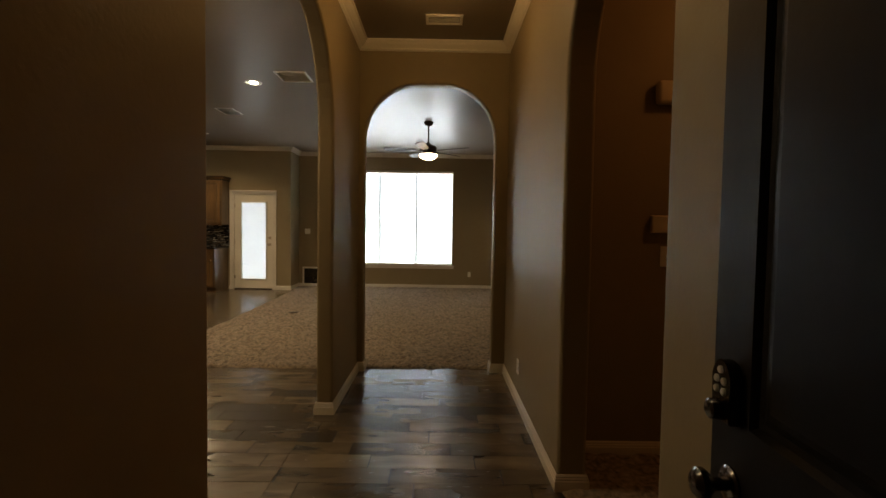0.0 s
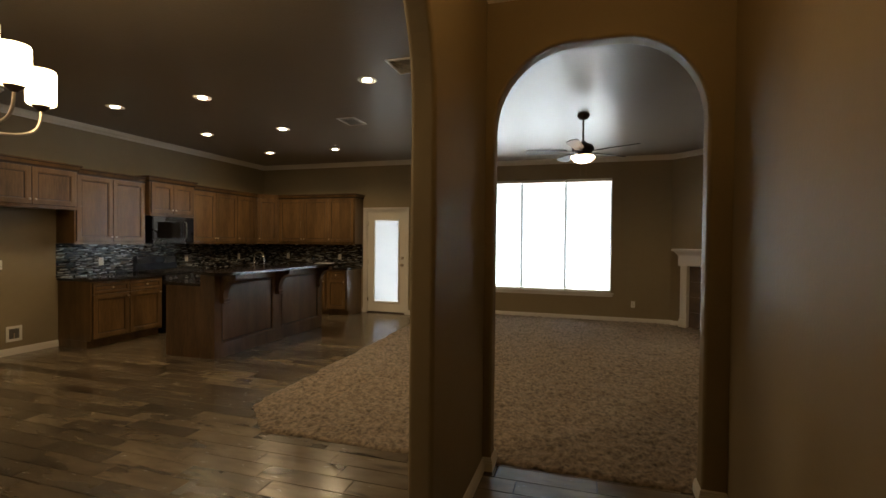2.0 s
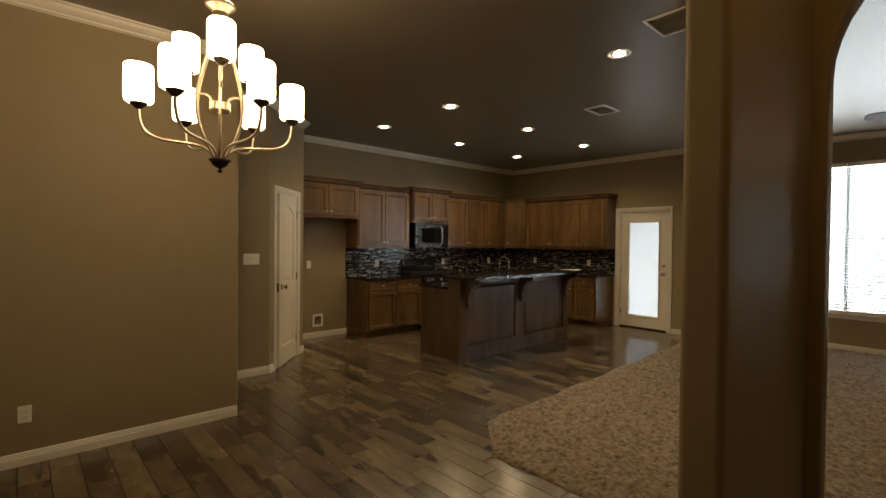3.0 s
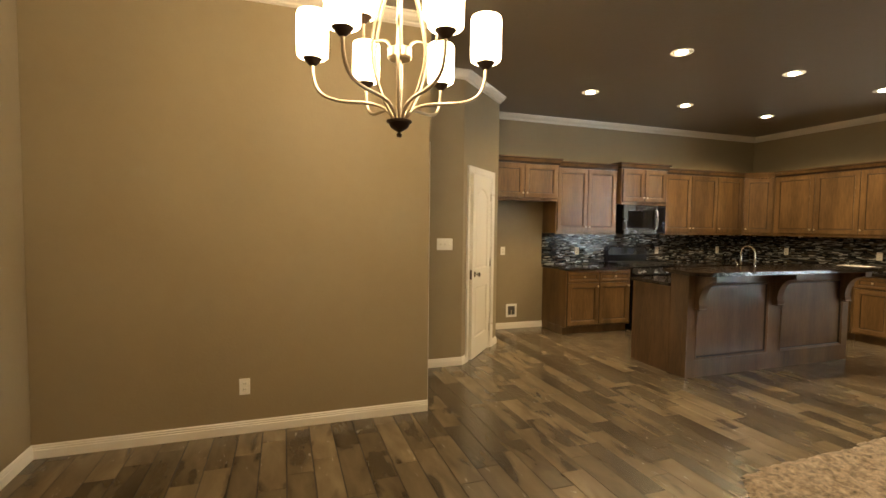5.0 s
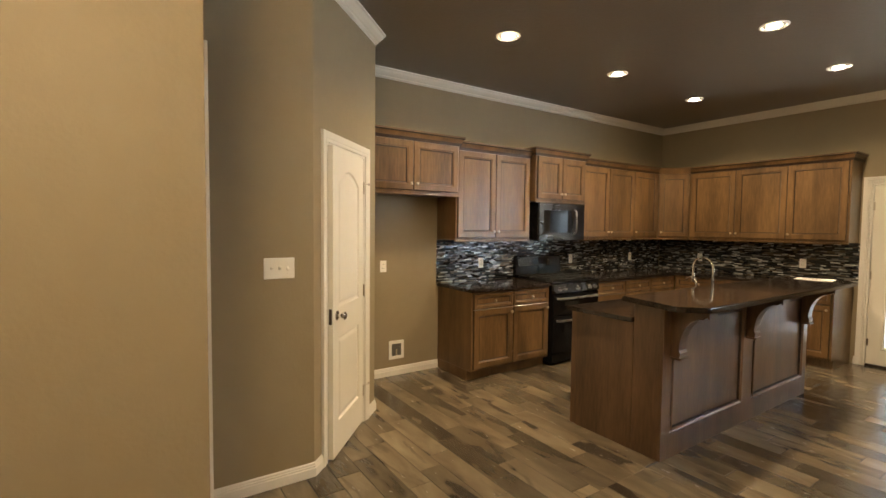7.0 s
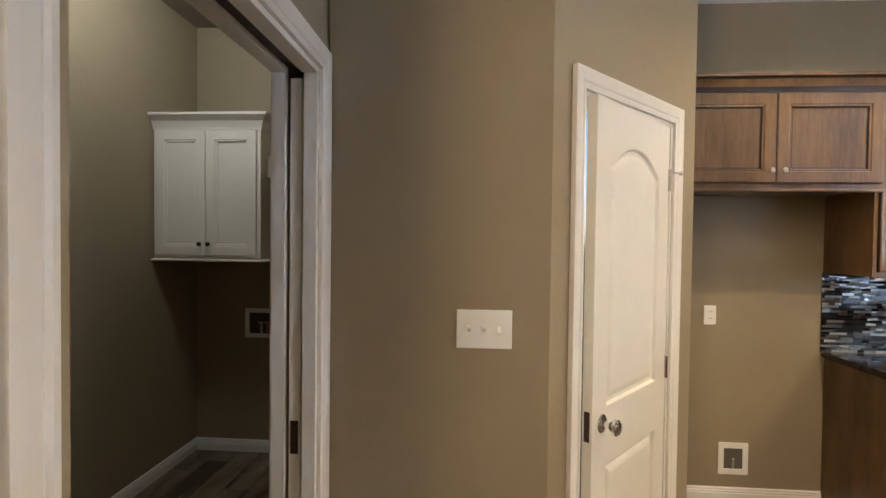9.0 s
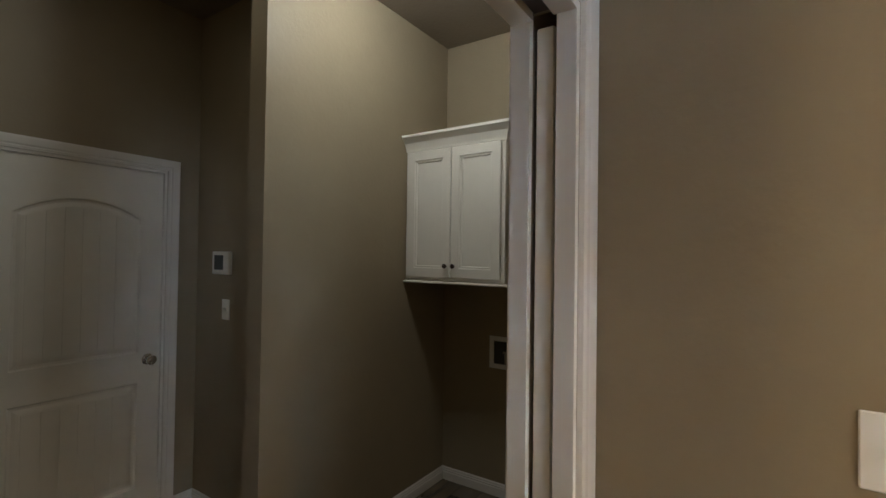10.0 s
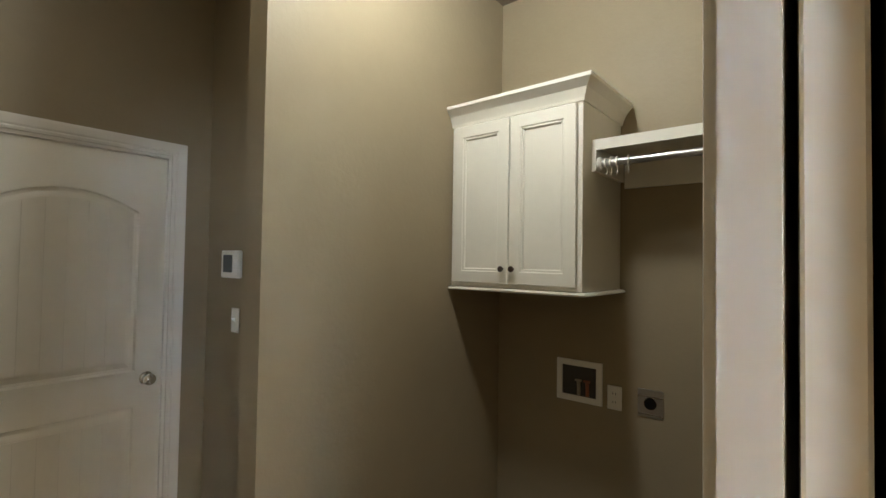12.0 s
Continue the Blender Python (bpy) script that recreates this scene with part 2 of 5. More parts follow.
# pantry: north face, diagonal with the door, switch wall
wall("wall_pantry_north", (KWX, -6.13, PNY - 0.12, PNY, 0, CEIL))
wall("wall_switches", (SWX - 0.12, SWX, PY + 0.002, 4.345, 0, CEIL))
D0, D1 = Vector((SWX, 4.345)), Vector((-6.13, PNY))
DL = (D1 - D0).length
DANG = math.degrees(math.atan2(D1.y - D0.y, D1.x - D0.x))
DIAG = pose(D0.x, D0.y, 0, 0, 0, DANG)   # local x runs along the diagonal wall, local y points into the pantry
PD0, PD1, PDZ = 0.16, 0.16 + 0.66, 2.045
bm = bmesh.new()
for b in ((0, PD0, 0, 0.12, 0, CEIL), (PD1, DL, 0, 0.12, 0, CEIL), (PD0, PD1, 0, 0.12, PDZ, CEIL)):
    box(bm, *b)
bm.transform(DIAG)
structure("wall_pantry_diagonal", bm, M_WALL, "brown drywall set at an angle round the pantry door")
# dining
wall("wall_dining_west", (DWX - 0.12, DWX, DSY, PY, 0, CEIL))
wall("wall_dining_south", (DWX - 0.12, HL - 0.117, DSY - T, DSY - 0.002, 0, CEIL))
# pocket door wall
wall("wall_pocket", (PK1, PK0, PY - 0.14, PY - 0.004, PKZ, CEIL), (-5.515, PK1, PY - 0.14, PY - 0.10, 0, CEIL), (-5.515, PK1, PY - 0.044, PY - 0.004, 0, CEIL), (LWX, -5.52, PY - 0.14, PY - 0.004, 0, CEIL))
wall("wall_laundry_west", (LWX - T, LWX, LSY - 0.12, PY, 0, CEIL))
wall("wall_laundry_south", (LWX, -5.72, LSY - 0.12, LSY, 0, CEIL), label="brown drywall stub wall beside the laundry")
wall("wall_lobby_west", (GWX - T, GWX, GY, LSY - 0.122, 0, CEIL))
GD0, GD1, GDZ = -5.83, -5.00, 2.05
wall("wall_lobby_south", (GWX - T, GD0, GY - 0.12, GY - 0.002, 0, CEIL), (GD1, GEX, GY - 0.12, GY - 0.002, 0, CEIL), (GD0, GD1, GY - 0.12, GY - 0.002, GDZ, CEIL), label="brown drywall round the garage door")
# side hall on the right, front wall
SHY = 3.08
BW0, BW1 = 1.79, 2.50
wall("wall_sidehall_north", (HR + 0.152, BW0, SHY, SHY + T, 0, CEIL), (BW1, 3.0, SHY, SHY + T, 0, CEIL), (BW0, BW1, SHY, SHY + T, 2.05, CEIL))
wall("wall_sidehall_south", (HR + 0.152, 3.0, 1.50 - T, 1.50, 0, CEIL))
wall("wall_sidehall_east", (3.0, 3.12, 1.50 - T, SHY + T, 0, CEIL))
wall("wall_bath", (1.2, 1.3, SHY + T + 0.002, AY0 - 0.002, 0, CEIL), (2.9, 3.0, SHY + T + 0.002, AY0 - 0.002, 0, CEIL))
FD0, FD1 = -0.42, 0.52
# both ends run past the hall to seal out sky light
wall("wall_front", (-1.7, FD0, 0.02, 0.188, 0, CEIL), (FD1 + 0.06, 1.9, 0.02, 0.188, 0, CEIL), (FD0, FD1 + 0.06, 0.02, 0.188, 2.10, CEIL))
# unseen walls added outside the front door to block daylight
wall("wall_porch", (-1.6, 1.8, -2.2, -2.1, 0, CEIL), (-1.7, -1.6, -2.2, 0.018, 0, CEIL), (1.8, 1.9, -2.2, 0.018, 0, CEIL))

# ceilings and ground under the floor
wall("ceiling", (-7.6, 3.6, 0.02, 11.3, CEIL, CEIL + 0.12), m=M_CEIL, label="dark taupe painted ceiling with a slight sheen")
# unseen lid over the added porch walls, keeps sky light out
wall("porch_ceiling", (-1.8, 2.0, -2.3, 0.018, CEIL, CEIL + 0.1), m=M_CEIL)
bm = bmesh.new()
box(bm, -400, 400, -400, 400, -0.2, -0.06)
structure("ground", bm, mat("lawn", (0.06, 0.09, 0.03), 0.9, var=0.4, scale=0.6), "grass lawn round the house")
M_GROUT = mat("grout", (0.022, 0.018, 0.014), 0.8, var=0.15, scale=20)
wall("floor", (-7.6, 3.6, -0.6, 11.3, -0.059, -0.003), m=M_GROUT, label="grout bed under wood-look plank tiles")



# ---- mouldings ----
def molding(bm, path, profile, closed=False):
    """Sweeps a profile of (distance from the wall, height) along a plan path; the room is on the path's left."""
    pts = [Vector(p) for p in path]
    n = len(pts)
    rings = []
    for i, p in enumerate(pts):
        a = pts[i - 1] if (closed or i) else None
        b = pts[(i + 1) % n] if (closed or i < n - 1) else None
        d1 = (p - a).normalized() if a is not None else (b - p).normalized()
        d2 = (b - p).normalized() if b is not None else d1
        n1, n2 = Vector((-d1.y, d1.x)), Vector((-d2.y, d2.x))
        k = (n1 + n2) / max(0.15, 1 + n1.dot(n2))
        rings.append([bm.verts.new((p.x + k.x * d, p.y + k.y * d, z)) for d, z in profile])
    m = len(profile)
    for i in range(n if closed else n - 1):
        a, b = rings[i], rings[(i + 1) % n]
        for j in range(m):
            bm.faces.new((a[j], b[j], b[(j + 1) % m], a[(j + 1) % m]))
    if not closed:
        bm.faces.new(rings[0])
        bm.faces.new(rings[-1][::-1])


CROWN = [(0.001, CEIL - 0.001), (0.078, CEIL - 0.001), (0.078, CEIL - 0.013), (0.066, CEIL - 0.018), (0.056, CEIL - 0.037), (0.036, CEIL - 0.056), (0.022, CEIL - 0.065), (0.020, CEIL - 0.076), (0.011, CEIL - 0.080), (0.001, CEIL - 0.087)]
BASE = [(0.001, 0.0), (0.015, 0.0), (0.015, 0.052), (0.011, 0.057), (0.012, 0.066), (0.008, 0.071), (0.009, 0.078), (0.004, 0.086), (0.001, 0.087)]

WHITE = "white painted wood moulding with stepped profile"
bm = bmesh.new()
W15 = HL - 0.115
molding(bm, [(W15, AY1), (EAST, AY1), (EAST, WNY - (EAST - 1.38)), (1.38, WNY), (JOGX, WNY), (JOGX, KNY), (KWX, KNY), (KWX, PNY), (-6.13, PNY), (SWX, 4.345), (SWX, PY), (DWX, PY), (DWX, DSY), (W15, DSY)], CROWN, True)
structure("crown_molding", bm, M_TRIM, WHITE)
bm = bmesh.new()
molding(bm, [(HL, 0.19), (HR, 0.19), (HR, AY0), (HL, AY0)], CROWN, True)
structure("crown_molding", bm, M_TRIM, WHITE)
PIER = 3.64
cs = 0.064
d_ = (D1 - D0).normalized()
for path, closed in (
    ([(HL, PIER), (W15, PIER), (W15, AY1), (-0.635, AY1), (-0.635, AY0), (HL, AY0)], True),
    ([(BW0 - cs, SHY), (HR + 0.15, SHY), (HR + 0.15, 2.69), (HR, 2.69), (HR, AY0), (0.568, AY0), (0.568, AY1), (EAST, AY1), (EAST, WNY - (EAST - 1.38)), (EAST - 0.25, WNY - (EAST - 1.38) + 0.25)], False),
    ([(1.38 + 0.16, WNY - 0.16), (1.38, WNY), (JOGX, WNY), (JOGX, KNY), (BD1 + cs, KNY)], False),
    ([(BD0 - cs, KNY), (-4.43, KNY)], False),
    ([(KWX, 6.174), (KWX, PNY), (-6.13, PNY), tuple(D0 + d_ * (PD1 + cs))], False),
    ([tuple(D0 + d_ * (PD0 - cs)), (SWX, 4.345), (SWX, PY + 0.01)], False),
    ([(DWX, PY), (DWX, DSY), (W15, DSY), (W15, 1.87), (HL, 1.87), (HL, 0.19)], False),
    ([(HR, 0.19), (HR, 1.635), (HR + 0.15, 1.635), (HR + 0.15, 1.50), (2.99, 1.50)], False),
    ([(LWX, PY - 0.14), (LWX, LSY), (-5.72, LSY), (-5.72, LSY - 0.12), (GWX, LSY - 0.12), (GWX, GY), (GD0 - cs, GY)], False),
    ([(GD1 + cs, GY), (GEX, GY), (GEX, PY - 0.15)], False),
):
    bm = bmesh.new()
    molding(bm, path, BASE, closed)
    structure("baseboard", bm, M_TRIM, "white painted baseboard along the brown wall")


def casing_bm(w, h, out=0.064, t=0.018):
    """Door casing round an opening w wide and h high; local x along the wall, -y out of it."""
    prof = [(0.0, 0.0), (0.0, -t * 0.6), (0.012, -t * 0.75), (0.018, -t * 0.55), (0.026, -t * 0.8), (out - 0.012, -t), (out, -t), (out, 0.0)]
    bm = bmesh.new()
    cols = []
    for x, z, sx, sz in ((0, 0, -1, 0), (0, h, -1, 1), (w, h, 1, 1), (w, 0, 1, 0)):
        cols.append([bm.verts.new((x + sx * u, d, z + sz * u)) for u, d in prof])
    m = len(prof)
    for a, b in zip(cols, cols[1:]):
        for j in range(m):
            bm.faces.new((a[j], a[(j + 1) % m], b[(j + 1) % m], b[j]))
    bm.faces.new(cols[0])
    bm.faces.new(cols[-1][::-1])
    return bm


def jamb_bm(w, h, depth, t=0.016):
    bm = bmesh.new()
    box(bm, 0.0005, t, 0.0, depth, 0, h - 0.0005)
    box(bm, w - t, w - 0.0005, 0.0, depth, 0, h - 0.0005)
    box(bm, t, w - t, 0.0, depth, h - t, h - 0.0005)
    return bm


def outline(x0, x1, z0, z1, rise, i, n=10):
    """Panel outline inset by i, its top bowed up by rise."""
    xa, xb, za = x0 + i, x1 - i, z0 + i
    pts = [(xa, za), (xb, za)]
    if rise:
        for k in range(n + 1):
            f = k / n
            x = xb + (xa - xb) * f
            u = 2 * (x - x0) / (x1 - x0) - 1
            pts.append((x, z1 + rise * (1 - u * u) - i))
    else:
        pts += [(xb, z1 - i), (xa, z1 - i)]
    return pts


def recess(bm, x0, x1, z0, z1, rise, y, steps, cap=True):
    """A sunk, moulded panel in a face at depth y: rings of (inset, depth behind y)."""
    prev = None
    for i, d in steps:
        ring = [bm.verts.new((x, y + d, z)) for x, z in outline(x0, x1, z0, z1, rise, i)]
        if prev:
            for k in range(len(ring)):
                bm.faces.new((prev[k], prev[(k + 1) % len(ring)], ring[(k + 1) % len(ring)], ring[k]))
        prev = ring
    if cap:
        bm.faces.new(prev)


def door_leaf(parent, w, h, panels, material, t=0.035, grooves=0, label=""):
    """A moulded door leaf with sunk panels, local x 0..w, front face at y=0. panels: (z0, z1, rise)."""
    bm = bmesh.new()
    st = 0.115 if w > 0.65 else 0.10
    for ya, front in ((0.0, True),):
        zs = [0.0]
        x0, x1 = st, w - st
        box(bm, 0, st, 0, t, 0, h)
        box(bm, w - st, w, 0, t, 0, h)
        prev = 0.0
        prise = 0.0
        for z0, z1, rise in panels:
            lowtop = [(x, z) for x, z in outline(x0, x1, prev, prev, prise, 0)][2:] if prise else [(x1, prev), (x0, prev)]
            prism(bm, [(x0, z0), (x1, z0)] + lowtop, 0, t, "y")
            prev, prise = z1, rise
            recess(bm, x0, x1, z0, z1, rise, 0, [(0, 0), (0.004, 0.005), (0.008, 0.011), (0.020, 0.0125), (0.034, 0.007), (0.045, 0.0045)])
            recess(bm, x0, x1, z0, z1, rise, t, [(0, 0), (0.01, -0.006)])
        lowtop = outline(x0, x1, prev, prev, prise, 0)[2:] if prise else [(x1, prev), (x0, prev)]
        prism(bm, [(x0, h), (x1, h)] + lowtop, 0, t, "y")
    leaf = part("leaf", bm, material, parent, label)
    if grooves:
        for z0, z1, rise in panels:
            n = grooves
            xs0, xs1 = st + 0.05, w - st - 0.05
            sw = (xs1 - xs0) / n
            for k in range(n):
                xa, xb = xs0 + k * sw + 0.003, xs0 + (k + 1) * sw - 0.003
                def top(x):
                    u = 2 * (x - st) / (w - 2 * st) - 1
                    return z1 + rise * (1 - u * u) - 0.05
                b = bmesh.new()
                prism(b, [(xa, z0 + 0.05), (xb, z0 + 0.05), (xb, top(xb)), (xa, top(xa))], 0.0002, 0.0047, "y")
                part("board", b, material, leaf)
    return leaf


def knob_parts(parent, x, z, y=0.0, material=None, name="door_knob"):
    k = new(name)
    k.parent = parent
    k.location = (x, y, z)
    for nm, prof in (("rosette", [(0.0, 0), (0.032, 0), (0.032, 0.004), (0.026, 0.009), (0.014, 0.011), (0.0, 0.011)]), ("knob", [(0.011, 0.008), (0.011, 0.03), (0.018, 0.036), (0.027, 0.046), (0.027, 0.056), (0.018, 0.064), (0.0, 0.066)])):
        bm = bmesh.new()
        lathe(bm, prof, 20, Matrix.Rotation(math.pi / 2, 4, "X"))
        part(nm, bm, material or M_CHROME, k, smooth=True)
    return k


def hinge(parent, x, z, y=0.0):
    bm = bmesh.new()
    tube(bm, [(x, y - 0.006, z - 0.045), (x, y - 0.006, z + 0.045)], 0.006, 8)
    box(bm, x - 0.003, x + 0.014, y - 0.002, y, z - 0.045, z + 0.045)
    part("hinge", bm, M_NICKEL, parent, "satin nickel hinge")


# ---- doors ----
def door_unit(name, label, m, x0, w, h, depth, panels, material, hinge_right=True, ajar=0.0, grooves=0, set_back=0.004, hinges=True):
    """A door of the setting: casing, jamb, leaf, knob and hinges. m: frame at the wall face, local -y into the room."""
    dr = tagged(new(name), label, "", "", "structure")
    dr.matrix_world = m
    part("casing", casing_bm(w, h), M_TRIM, dr).matrix_local = pose(x0, -0.001, 0)
    part("jamb", jamb_bm(w, h, depth), M_TRIM, dr).matrix_local = pose(x0, 0, 0)
    lf = new("door_leaf")
    lf.parent = dr
    lw, lh = w - 0.038, h - 0.028
    if hinge_right:
        lf.matrix_local = pose(x0 + w - 0.019, set_back, 0.010) @ pose(0, 0, 0, 0, 0, ajar) @ pose(-lw, 0, 0)
    else:
        lf.matrix_local = pose(x0 + 0.019, set_back, 0.010) @ pose(0, 0, 0, 0, 0, -ajar)
    door_leaf(lf, lw, lh, panels, material, grooves=grooves)
    knob_parts(lf, 0.065 if hinge_right else lw - 0.065, 0.93)
    if hinges:
        for z in (0.24, 1.02, lh - 0.22):
            hinge(lf, lw - 0.004 if hinge_right else 0.0, z)
    return dr, lf


pd, pdl = door_unit("door_pantry", "white two-panel door with arched top panel, slightly ajar, in the angled wall", DIAG, PD0, PD1 - PD0, PDZ, 0.12, [(0.22, 0.78, 0), (0.98, 1.79, 0.09)], M_DOORW, True, 4.0)
bpart("latch_plate", M_BRONZE, pdl, (-0.0015, 0.0, 0.008, 0.028, 0.88, 0.98))
for z_ in (1.83, 0.28):
    bm = bmesh.new()
    lw_ = PD1 - PD0 - 0.038
    tube(bm, [(lw_, -0.012, z_), (lw_ + 0.012, -0.020, z_), (lw_ + 0.050, -0.030, z_)], 0.004, 8)
    lathe(bm, [(0, 0), (0.009, 0.001), (0.009, 0.009), (0, 0.010)], 12, Matrix.Translation((lw_ + 0.048, -0.028, z_)), "x")
    part("hinge_stop", bm, M_NICKEL, pdl, "metal hinge-pin door stop", smooth=True)
gd, gdl = door_unit("door_garage", "off-white two-panel door with grooved boards, closed, in the dim back lobby", pose(GD1, GY, 0, 0, 0, 180), 0.0, GD1 - GD0, GDZ, 0.118, [(0.20, 0.80, 0), (0.97, 1.74, 0.09)], M_DOORW, False, 0.0, grooves=6, set_back=0.012)
bpart("strike", M_NICKEL, gd, (GD1 - GD0 - 0.018, GD1 - GD0 - 0.0155, 0.02, 0.045, 0.92, 0.97))
# side hall's bathroom doorway, open, with toilet beyond
bw = tagged(new("door_bath"), "white cased doorway, open, to a dark bathroom", "", "", "structure")
bw.matrix_world = pose(BW0, SHY, 0)
part("casing", casing_bm(BW1 - BW0, 2.05), M_TRIM, bw).matrix_local = pose(0, -0.001, 0)
part("jamb", jamb_bm(BW1 - BW0, 2.05, T), M_TRIM, bw)

# pocket doorway
pk = tagged(new("door_pocket"), "white cased pocket doorway with its sliding door inside the wall", "", "", "structure")
pk.matrix_world = pose(PK0, PY - 0.004, 0, 0, 0, 180)
PW = PK0 - PK1
c = casing_bm(PW, PKZ)
part("casing", c, M_TRIM, pk).matrix_local = pose(0, -0.001, 0)
c = casing_bm(PW, PKZ)
part("casing", c, M_TRIM, pk).matrix_local = pose(PW, 0.137, 0, 0, 0, 180)
bm = bmesh.new()
box(bm, 0.0005, 0.018, 0, 0.136, 0, PKZ)
part("jamb", bm, M_TRIM, pk)
bm = bmesh.new()
box(bm, PW - 0.018, PW - 0.0005, 0, 0.040, 0, PKZ)
box(bm, PW - 0.018, PW - 0.0005, 0.096, 0.136, 0, PKZ)
part("split_jamb", bm, M_TRIM, pk)
bm = bmesh.new()
box(bm, 0.018, PW - 0.018, 0, 0.046, PKZ - 0.018, PKZ - 0.0005)
box(bm, 0.018, PW - 0.018, 0.090, 0.136, PKZ - 0.018, PKZ - 0.0005)
part("split_header", bm, M_TRIM, pk)
bpart("track", M_BRONZE, pk, (0.018, PW - 0.02, 0.050, 0.086, PKZ - 0.006, PKZ - 0.001))
bpart("sliding_door", M_DOORW, pk, (PW - 0.004, PW + 0.16, 0.049, 0.087, 0.012, PKZ - 0.03), bevel=0.003)
bpart("edge_pull", M_BRONZE, pk, (PW - 0.0065, PW - 0.004, 0.056, 0.080, 0.90, 1.0))

# patio door with a blind between the panes
pt = tagged(new("door_patio"), "white steel patio door with full-height glass and closed mini blind", "", "", "structure")
pt.matrix_world = pose(BD0, KNY, 0)
bw_, bh = BD1 - BD0, BDZ
part("casing", casing_bm(bw_, bh), M_TRIM, pt).matrix_local = pose(0, -0.001, 0)
part("jamb", jamb_bm(bw_, bh, 0.14, 0.02), M_TRIM, pt)
bpart("threshold", M_BRONZE, pt, (0.02, bw_ - 0.02, 0.0, 0.13, 0.0, 0.022), bevel=0.004)
leaf = new("door_leaf")
leaf.parent = pt
leaf.location = (0.022, 0.03, 0.024)
lw, lh = bw_ - 0.044, bh - 0.046
gx0, gx1, gz0, gz1 = 0.15, lw - 0.15, 0.20, lh - 0.17
bpart("leaf", M_DOORW, leaf, (0, gx0, 0, 0.044, 0, lh), (gx1, lw, 0, 0.044, 0, lh), (gx0, gx1, 0, 0.044, 0, gz0), (gx0, gx1, 0, 0.044, gz1, lh))
bm = bmesh.new()
for s_ in (0,):
    cols = []
    prof = [(0.0, 0.0), (0.0, -0.010), (0.012, -0.014), (0.026, -0.008), (0.030, 0.0)]
    for x, z, sx, sz in ((gx0, gz0, -1, -1), (gx0, gz1, -1, 1), (gx1, gz1, 1, 1), (gx1, gz0, 1, -1)):
        cols.append([bm.verts.new((x + sx * u, d, z + sz * u)) for u, d in prof])
    for i in range(4):
        a, b = cols[i], cols[(i + 1) % 4]
        for j in range(5):
            bm.faces.new((a[j], a[(j + 1) % 5], b[(j + 1) % 5], b[j]))
part("glazing_frame", bm, M_DOORW, leaf)
M_GLASS = mat("window_glass", (1, 1, 1), 0.02)
n_, l_, b_ = bare(M_GLASS)
b_.inputs["Transmission Weight"].default_value = 1.0
b_.inputs["IOR"].default_value = 1.45
M_BLIND = mat("blind_slat", (0.86, 0.88, 0.9), 0.45)
n_, l_, b_ = bare(M_BLIND)
tr = n_.new("ShaderNodeBsdfTranslucent")
tr.inputs["Color"].default_value = (0.75, 0.8, 0.85, 1)
mx = n_.new("ShaderNodeMixShader")
mx.inputs[0].default_value = 0.4
l_.new(b_.outputs[0], mx.inputs[1])
l_.new(tr.outputs[0], mx.inputs[2])
l_.new(mx.outputs[0], n_["Material Output"].inputs["Surface"])
g = bpart("pane", M_GLASS, leaf, (gx0, gx1, 0.004, 0.008, gz0, gz1))
g.visible_shadow = False
bl = new("mini_blind")
bl.parent = leaf


def slat_bm(x0, x1, z0, z1, y, width, pitch, tilt):
    bm = bmesh.new()
    dy, dz = math.cos(tilt) * width / 2, math.sin(tilt) * width / 2
    z = z0 + pitch / 2
    while z < z1:
        prism(bm, [(y - dy, z + dz - 0.0006), (y + dy, z - dz - 0.0006), (y + dy, z - dz + 0.0006), (y, z + 0.002), (y - dy, z + dz + 0.0006)], x0, x1, "x")
        z += pitch
    return bm


tagged(part("slat_stack", slat_bm(gx0 + 0.006, gx1 - 0.006, gz0 + 0.02, gz1 - 0.02, 0.022, 0.024, 0.0225, radians(46)), M_BLIND, bl), kind="stuff")
bpart("blind_rail", M_PLATE, bl, (gx0 + 0.004, gx1 - 0.004, 0.013, 0.03, gz1 - 0.022, gz1 - 0.002), (gx0 + 0.004, gx1 - 0.004, 0.013, 0.03, gz0 + 0.002, gz0 + 0.016))
for x_ in (gx0 + 0.07, gx1 - 0.07):
    bm = bmesh.new()
    tube(bm, [(x_, 0.010, gz0 + 0.01), (x_, 0.010, gz1 - 0.01)], 0.0018, 5)
    part("blind_cord", bm, M_PLATE, bl)
knob_parts(leaf, lw - 0.062, 0.95, material=M_CHAMP)
bm = bmesh.new()
lathe(bm, [(0, 0), (0.03, 0), (0.03, 0.008), (0.022, 0.014), (0, 0.014)], 20, Matrix.Translation((lw - 0.062, 0, 1.09)) @ Matrix.Rotation(math.pi / 2, 4, "X"))
part("deadbolt", bm, M_CHAMP, leaf, smooth=True)
for z in (0.24, 1.0, lh - 0.24):
    hinge(leaf, 0.0, z)

# front door, swung in against the right wall
fdm = pose(0.507, 0.235, 0, 0, 0, 85.4)
fd = tagged(new("front_door"), "dark painted front door, swung wide open, with keypad deadbolt", "", "", "structure")
fd.matrix_world = fdm @ pose(0, 0, 0)
